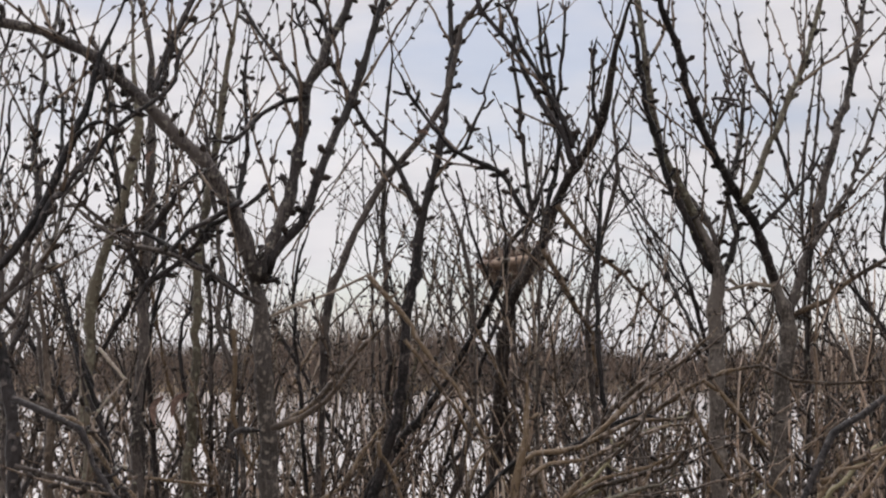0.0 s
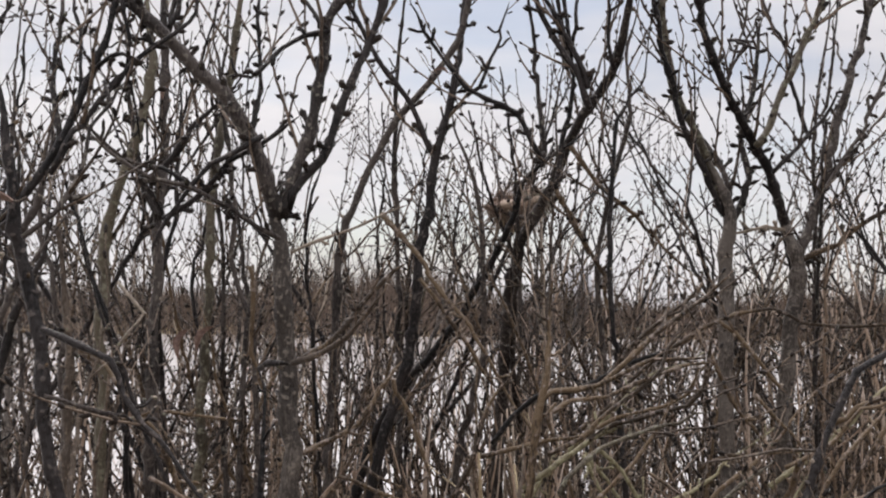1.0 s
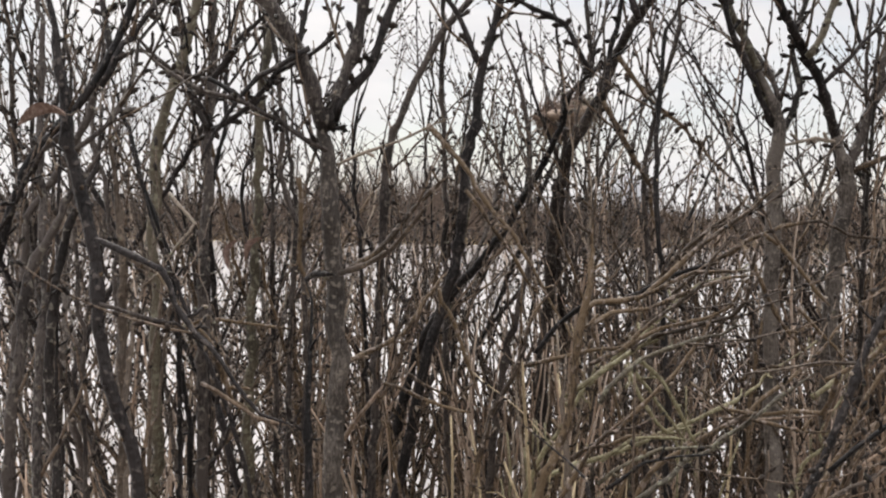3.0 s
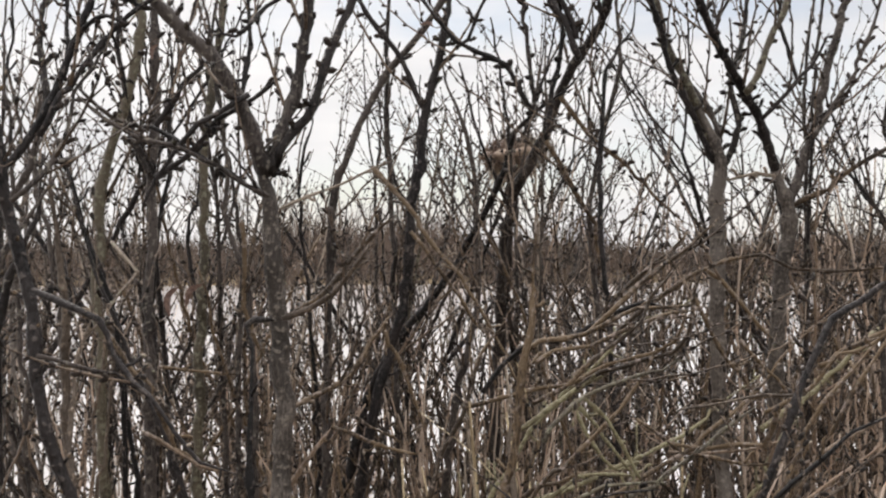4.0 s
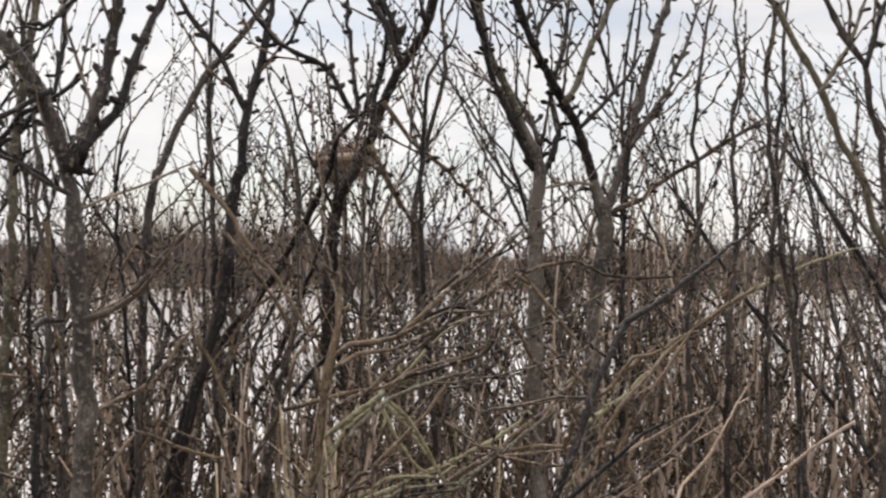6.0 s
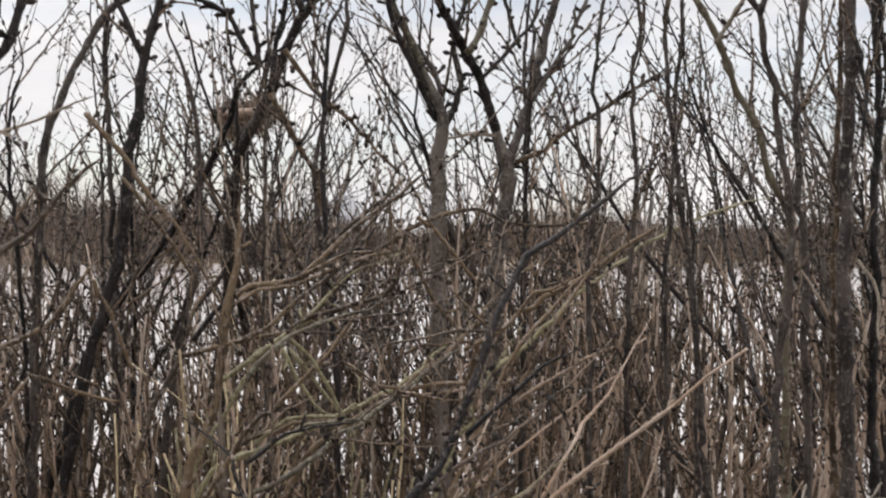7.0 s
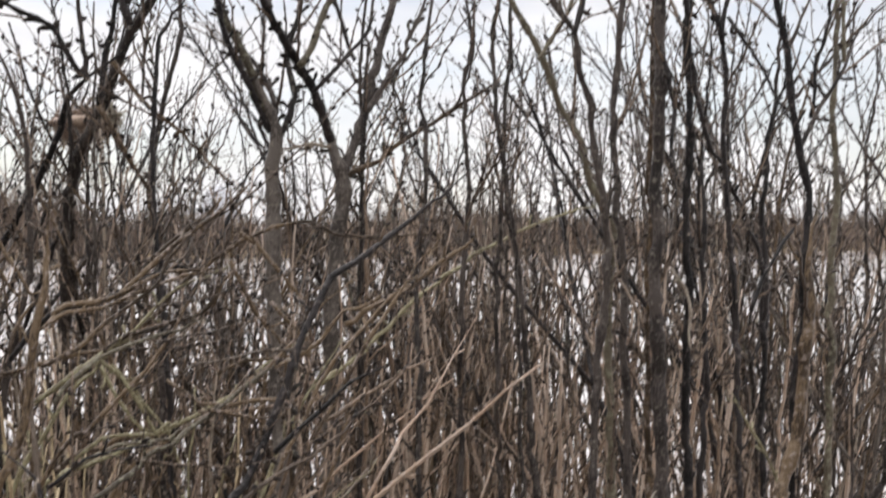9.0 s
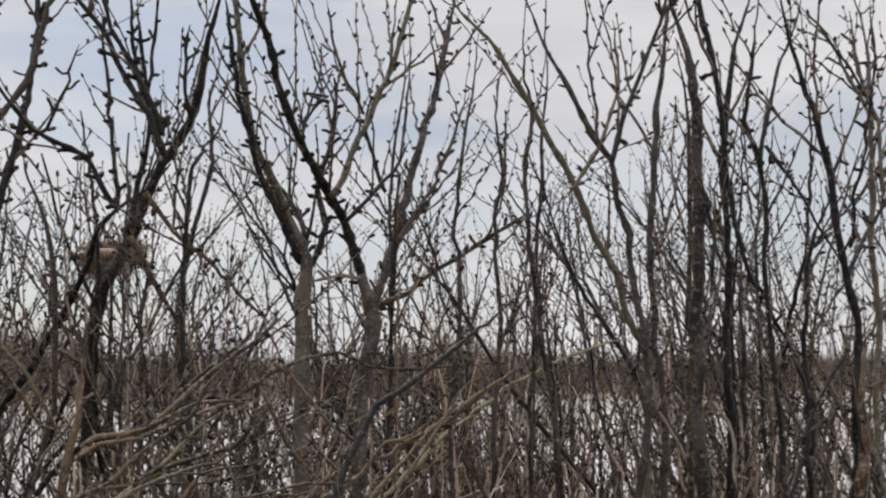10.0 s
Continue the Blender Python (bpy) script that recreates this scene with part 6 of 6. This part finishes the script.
def forked_shrub(seed, stems, tall, lean, thick, barks, shoots, label):
    """A bare shrub whose stems fork again and again into kinked, slanting limbs with knobbly buds."""
    rng = np.random.default_rng(seed)
    ob = new("shrub")

    def grow(parent, spray, start, way, length, r, level, bark_here):
        k = max(5, int(length / 0.05))
        d, p, pts = unit(way), np.array(start, float), [np.array(start, float)]
        bow = rng.normal(0, 0.010, 3)
        for i in range(k):
            d = unit(d + bow + np.array((0, 0, 0.022)) + rng.normal(0, 0.04, 3))
            p = p + d * length / k
            pts.append(p)
        pts = np.array(pts)
        flip = unit(np.cross(d, rng.normal(0, 1, 3)))
        pts[1:-1] += flip * (np.where(np.arange(1, k) % 2, 1, -1) * rng.uniform(0.0005, 0.0050, k - 1))[:, None]
        thin = r * (0.72 if level < 2 else 0.42)
        radii = np.linspace(r, thin, k + 1) * (1 + rng.normal(0, 0.05, k + 1))
        b = Build()
        side = unit(np.cross(d, rng.normal(0, 1, 3)))
        marks = [i for i in range(2, k) if pts[i][2] > 0.7 and rng.random() < 0.85]
        for i in marks:
            radii[i] *= rng.uniform(1.05, 1.28)
        b.tube(pts, radii, 7 if r > 0.007 else 5)
        for q, i in enumerate(marks):
            o = unit(side * (1 if q % 2 else -1) + rng.normal(0, 0.45, 3))
            foot, go = pts[i] + o * radii[i] * 0.8, unit(pts[i] - pts[i - 1]) * 0.75 + o * 0.8
            if rng.random() < 0.35:
                foot = b.spur(rng, foot, go, rng.uniform(0.008, 0.03), min(0.0036, radii[i] * 0.6))
            b.bud(foot, go, rng.uniform(0.010, 0.016), rng.uniform(0.0034, 0.0054))
        part_name = "stem" if level == 0 else "limb"
        limb_ob = new(part_name, b.mesh(part_name, bark_here))
        limb_ob.parent = parent
        home = limb_ob if level == 0 else parent
        if level:
            for i in range(shoots):
                j = int(k * rng.uniform(0.15, 0.95))
                t = unit(pts[j + 1] - pts[j])
                o = unit(np.cross(t, rng.normal(0, 1, 3)))
                twig(spray, rng, pts[j], t * 0.8 + o * rng.uniform(0.5, 0.9), rng.uniform(0.14, 0.45), min(radii[j] * 0.6, 0.0042), sides=3, step=0.045, fork=0.35, size=1.1)
        if level < 2:
            o = unit(np.cross(d, rng.normal(0, 1, 3)))
            for turn in (1, -1):
                grow(home, spray, pts[-1], d + o * turn * rng.uniform(0.22, 0.5), length * rng.uniform(0.5, 0.75), radii[-1] * rng.uniform(0.7, 0.92), level + 1, bark_here)
            for i in range(2 if level == 0 else 1):
                j = int(k * rng.uniform(0.5, 0.92))
                t = unit(pts[j + 1] - pts[j])
                o = unit(np.cross(t, rng.normal(0, 1, 3)))
                grow(home, spray, pts[j], t * 0.8 + o * rng.uniform(0.5, 0.85), length * rng.uniform(0.4, 0.7), radii[j] * rng.uniform(0.45, 0.65), 2, bark_here)
        return home

    for q in range(stems):
        a = rng.uniform(0, 6.283)
        foot = np.array((math.cos(a), math.sin(a), 0)) * rng.uniform(0.02, 0.16) - np.array((0, 0, 0.3))
        slant = rng.uniform(0.1, 1.0) * lean
        spray = Build()
        stem = grow(ob, spray, foot, np.array((math.cos(a) * slant, math.sin(a) * slant, 1.0)), tall * rng.uniform(0.5, 0.72), rng.uniform(*thick), 0, barks[int(rng.integers(len(barks)))])
        tw = new("twig_spray", spray.mesh("twig_spray", TWIG))
        tw.parent = stem
        tagged(tw, kind="stuff")
    return tagged(ob, label, "shrub", "thicket of bare shrubs")


FORK = [forked_shrub(200 + i, stems, tall, lean, thick, (BARK, GREY, BARK, UMBER, DARK), shoots, "bare shrub with forking knobbly grey-brown limbs") for i, (stems, tall, lean, thick, shoots) in enumerate((
    (3, 2.3, 0.35, (0.011, 0.017), 4), (2, 2.6, 0.25, (0.012, 0.018), 4), (3, 2.1, 0.5, (0.009, 0.014), 4), (2, 2.4, 0.45, (0.010, 0.016), 4), (3, 2.5, 0.3, (0.010, 0.015), 4)))]
TALL = [wild_shrub(40 + i, stems, tall, spread, shoots, (BARK, OLIVE, GREY, GREY, UMBER), tips=TWIG, first=0.45) for i, (stems, tall, spread, shoots) in enumerate((
    (6, 2.8, 0.22, 13), (8, 2.5, 0.30, 11), (5, 3.1, 0.18, 14), (9, 2.2, 0.34, 9), (7, 2.6, 0.26, 12), (8, 2.0, 0.42, 9), (6, 2.9, 0.2, 13)))]
MID = [wild_shrub(80 + i, stems, tall, spread, shoots, (MAUVE, RUSTPEEL, MAUVE, MAUVE), (0.008, 0.0155), "bare brown shrub of slender upright stems", shoot_bark=MAUVE) for i, (stems, tall, spread, shoots) in enumerate((
    (8, 2.0, 0.24, 5), (8, 1.75, 0.3, 4), (7, 2.2, 0.2, 6), (8, 1.6, 0.38, 3), (7, 1.9, 0.42, 4)))]
LOW = [wild_shrub(60 + i, stems, tall, spread, shoots, (UMBER, MAUVE, LIT_STEM, RUSTPEEL, MAUVE), thick, "low tangled bare shrub with crossing brown twigs", True, shoot_bark=RUSTPEEL)
       for i, (stems, tall, spread, shoots, thick) in enumerate((
    (9, 0.95, 0.75, 3, (0.005, 0.011)), (11, 0.9, 0.4, 2, (0.006, 0.014)), (8, 1.05, 0.9, 3, (0.005, 0.009)), (12, 1.0, 0.3, 2, (0.006, 0.015)), (9, 1.0, 0.6, 3, (0.005, 0.012))))]

BRUSH = [wild_shrub(90 + i, stems, tall, spread, shoots, (LIT_STEM, MAUVE, MAUVE), (0.0032, 0.0075), "low brown brush of thin leaning twigs", True, shoot_bark=MAUVE) for i, (stems, tall, spread, shoots) in enumerate((
    (13, 1.5, 0.8, 4), (12, 1.35, 1.1, 5), (14, 1.6, 0.6, 4), (12, 1.45, 0.95, 5)))]

CROSS = [wild_shrub(110 + i, stems, tall, spread, shoots, (UMBER, RUSTPEEL, UMBER, MAUVE, UMBER), (0.0055, 0.0115), "spreading bare shrub with kinked crossing brown limbs", tips=PALE if i % 2 else BUD, shoot_bark=RUSTPEEL) for i, (stems, tall, spread, shoots) in enumerate((
    (8, 2.0, 0.85, 5), (9, 1.8, 1.05, 4), (7, 2.2, 0.7, 6), (8, 1.9, 0.95, 5), (9, 2.1, 0.8, 4)))]

SPRIG = [wild_shrub(130 + i, stems, tall, spread, shoots, (OLIVE, MAUVE, GREY, LIT_STEM), (0.006, 0.0112), "slender bare shrub with budded shoots fanning at the top", tips=TWIG, first=0.5) for i, (stems, tall, spread, shoots) in enumerate((
    (5, 2.2, 0.28, 13), (5, 2.4, 0.32, 13), (5, 2.1, 0.3, 13), (5, 2.3, 0.42, 13)))]


def plant(kinds, rows, seed, scales, side=(-0.66, 0.66)):
    rng = np.random.default_rng(seed)
    spots = []
    for y0, y1, count in rows:
        for i in range(count):
            y = rng.uniform(y0, y1)
            spots.append((0.21 * y + (side[0] + (side[1] - side[0]) * (i + rng.uniform(0.1, 0.9)) / count) * y, y))
    for i, (x, y) in enumerate(spots):
        kind = kinds[i % len(kinds)]
        m = pose(x, y, max(-0.25, height(x, y)), 0, 0, rng.uniform(0, 360))
        if i < len(kinds):
            kind.matrix_basis = m
            ob = kind
        else:
            ob = copy_thing(kind, m)
        s = rng.uniform(*scales)
        ob.scale = (s, s, s)


def spare(kinds):
    return [copy_thing(ob, ob.matrix_basis.copy()) for ob in kinds]


STRAW = [wild_shrub(150 + i, stems, tall, 0.24, shoots, (REED, LICHEN, REED), (0.003, 0.0075), "clump of thin yellowish shoots with dry grass", True, shoot_bark=REED) for i, (stems, tall, shoots) in enumerate(((20, 1.3, 4), (18, 1.15, 4)))]
STEMS = [wild_shrub(160 + i, stems, tall, spread, shoots, (MAUVE, LIT_STEM, RUSTPEEL, UMBER, MAUVE), (0.008, 0.0135), "close-set brown upright stems rising from the water", shoot_bark=UMBER, tips=UMBER) for i, (stems, tall, spread, shoots) in enumerate((
    (11, 1.75, 0.12, 2), (12, 1.5, 0.2, 2), (10, 1.9, 0.15, 3), (12, 1.6, 0.25, 2)))]
plant(FORK, ((3.1, 3.8, 2), (3.8, 4.6, 4), (4.6, 5.8, 3)), 71, (0.82, 1.06), (-0.68, -0.3))
plant(spare(FORK[:4]), ((4.8, 6.0, 4),), 72, (0.8, 0.95), (-0.26, 0.0))
plant(spare(FORK), ((3.4, 4.0, 2), (4.0, 5.0, 3), (5.0, 6.5, 4)), 73, (0.78, 1.0), (0.0, 0.4))
plant(spare(FORK), ((2.9, 3.6, 3), (3.6, 4.4, 3), (4.4, 5.4, 3)), 74, (0.8, 1.02), (0.36, 0.62))
plant(TALL, ((3.4, 4.6, 3), (4.6, 6.0, 4), (6.0, 8.0, 4), (8.0, 10.0, 3)), 77, (0.78, 1.0))
plant(MID, ((2.8, 3.3, 2), (3.3, 3.9, 3), (3.9, 5.0, 5)), 79, (0.75, 1.0), (0.06, 0.56))
plant(spare(MID), ((3.2, 4.4, 3), (4.4, 6.0, 2)), 80, (0.8, 1.0), (-0.5, 0.0))
plant(STEMS, ((3.3, 4.2, 4), (4.2, 5.2, 5)), 81, (0.75, 0.95), (0.14, 0.6))
plant(spare(STEMS), ((3.2, 4.2, 5), (4.2, 5.5, 5)), 82, (0.7, 0.85), (-0.4, -0.12))
plant(spare(STEMS), ((3.0, 3.8, 4), (3.8, 5.0, 4)), 95, (0.72, 0.9), (-0.38, -0.06))
plant(spare(STEMS), ((4.2, 5.4, 3), (5.4, 7.0, 3)), 96, (0.85, 1.05), (-0.04, 0.28))
plant(spare(FORK[:3]), ((3.8, 5.0, 3),), 97, (0.75, 0.9), (-0.34, -0.1))
plant(LOW, ((2.4, 2.9, 2), (2.9, 3.5, 4), (3.5, 4.4, 6)), 78, (0.75, 1.02), (-0.5, 0.6))
plant(BRUSH, ((6.2, 8.2, 2), (8.2, 11.0, 2)), 83, (0.85, 1.1))
plant(CROSS, ((2.7, 3.2, 3), (3.2, 4.0, 4), (4.0, 5.2, 4), (5.2, 7.5, 3)), 85, (0.78, 1.0), (-0.5, 0.62))
plant(spare(CROSS), ((3.6, 4.4, 2), (4.4, 5.4, 3)), 86, (0.78, 0.95), (0.02, 0.42))
plant(spare(CROSS), ((3.0, 3.8, 2), (3.8, 5.0, 3)), 90, (0.75, 0.92), (-0.4, -0.08))
plant(SPRIG, ((3.6, 4.4, 4), (4.4, 5.5, 7), (5.5, 7.5, 9), (7.5, 10.0, 6), (10.0, 14.0, 4)), 87, (0.84, 1.04))
plant(spare(SPRIG), ((4.0, 5.2, 3), (5.2, 6.5, 3)), 99, (0.9, 1.05), (0.0, 0.24))
plant(spare(SPRIG), ((4.4, 5.6, 4), (5.6, 7.5, 5)), 101, (0.85, 1.02), (-0.5, -0.04))
plant(spare(STEMS), ((4.0, 5.4, 7),), 100, (0.95, 1.1), (-0.1, 0.27))
plant(STRAW, ((2.65, 2.95, 2),), 89, (0.9, 1.0), (-0.155, -0.085))
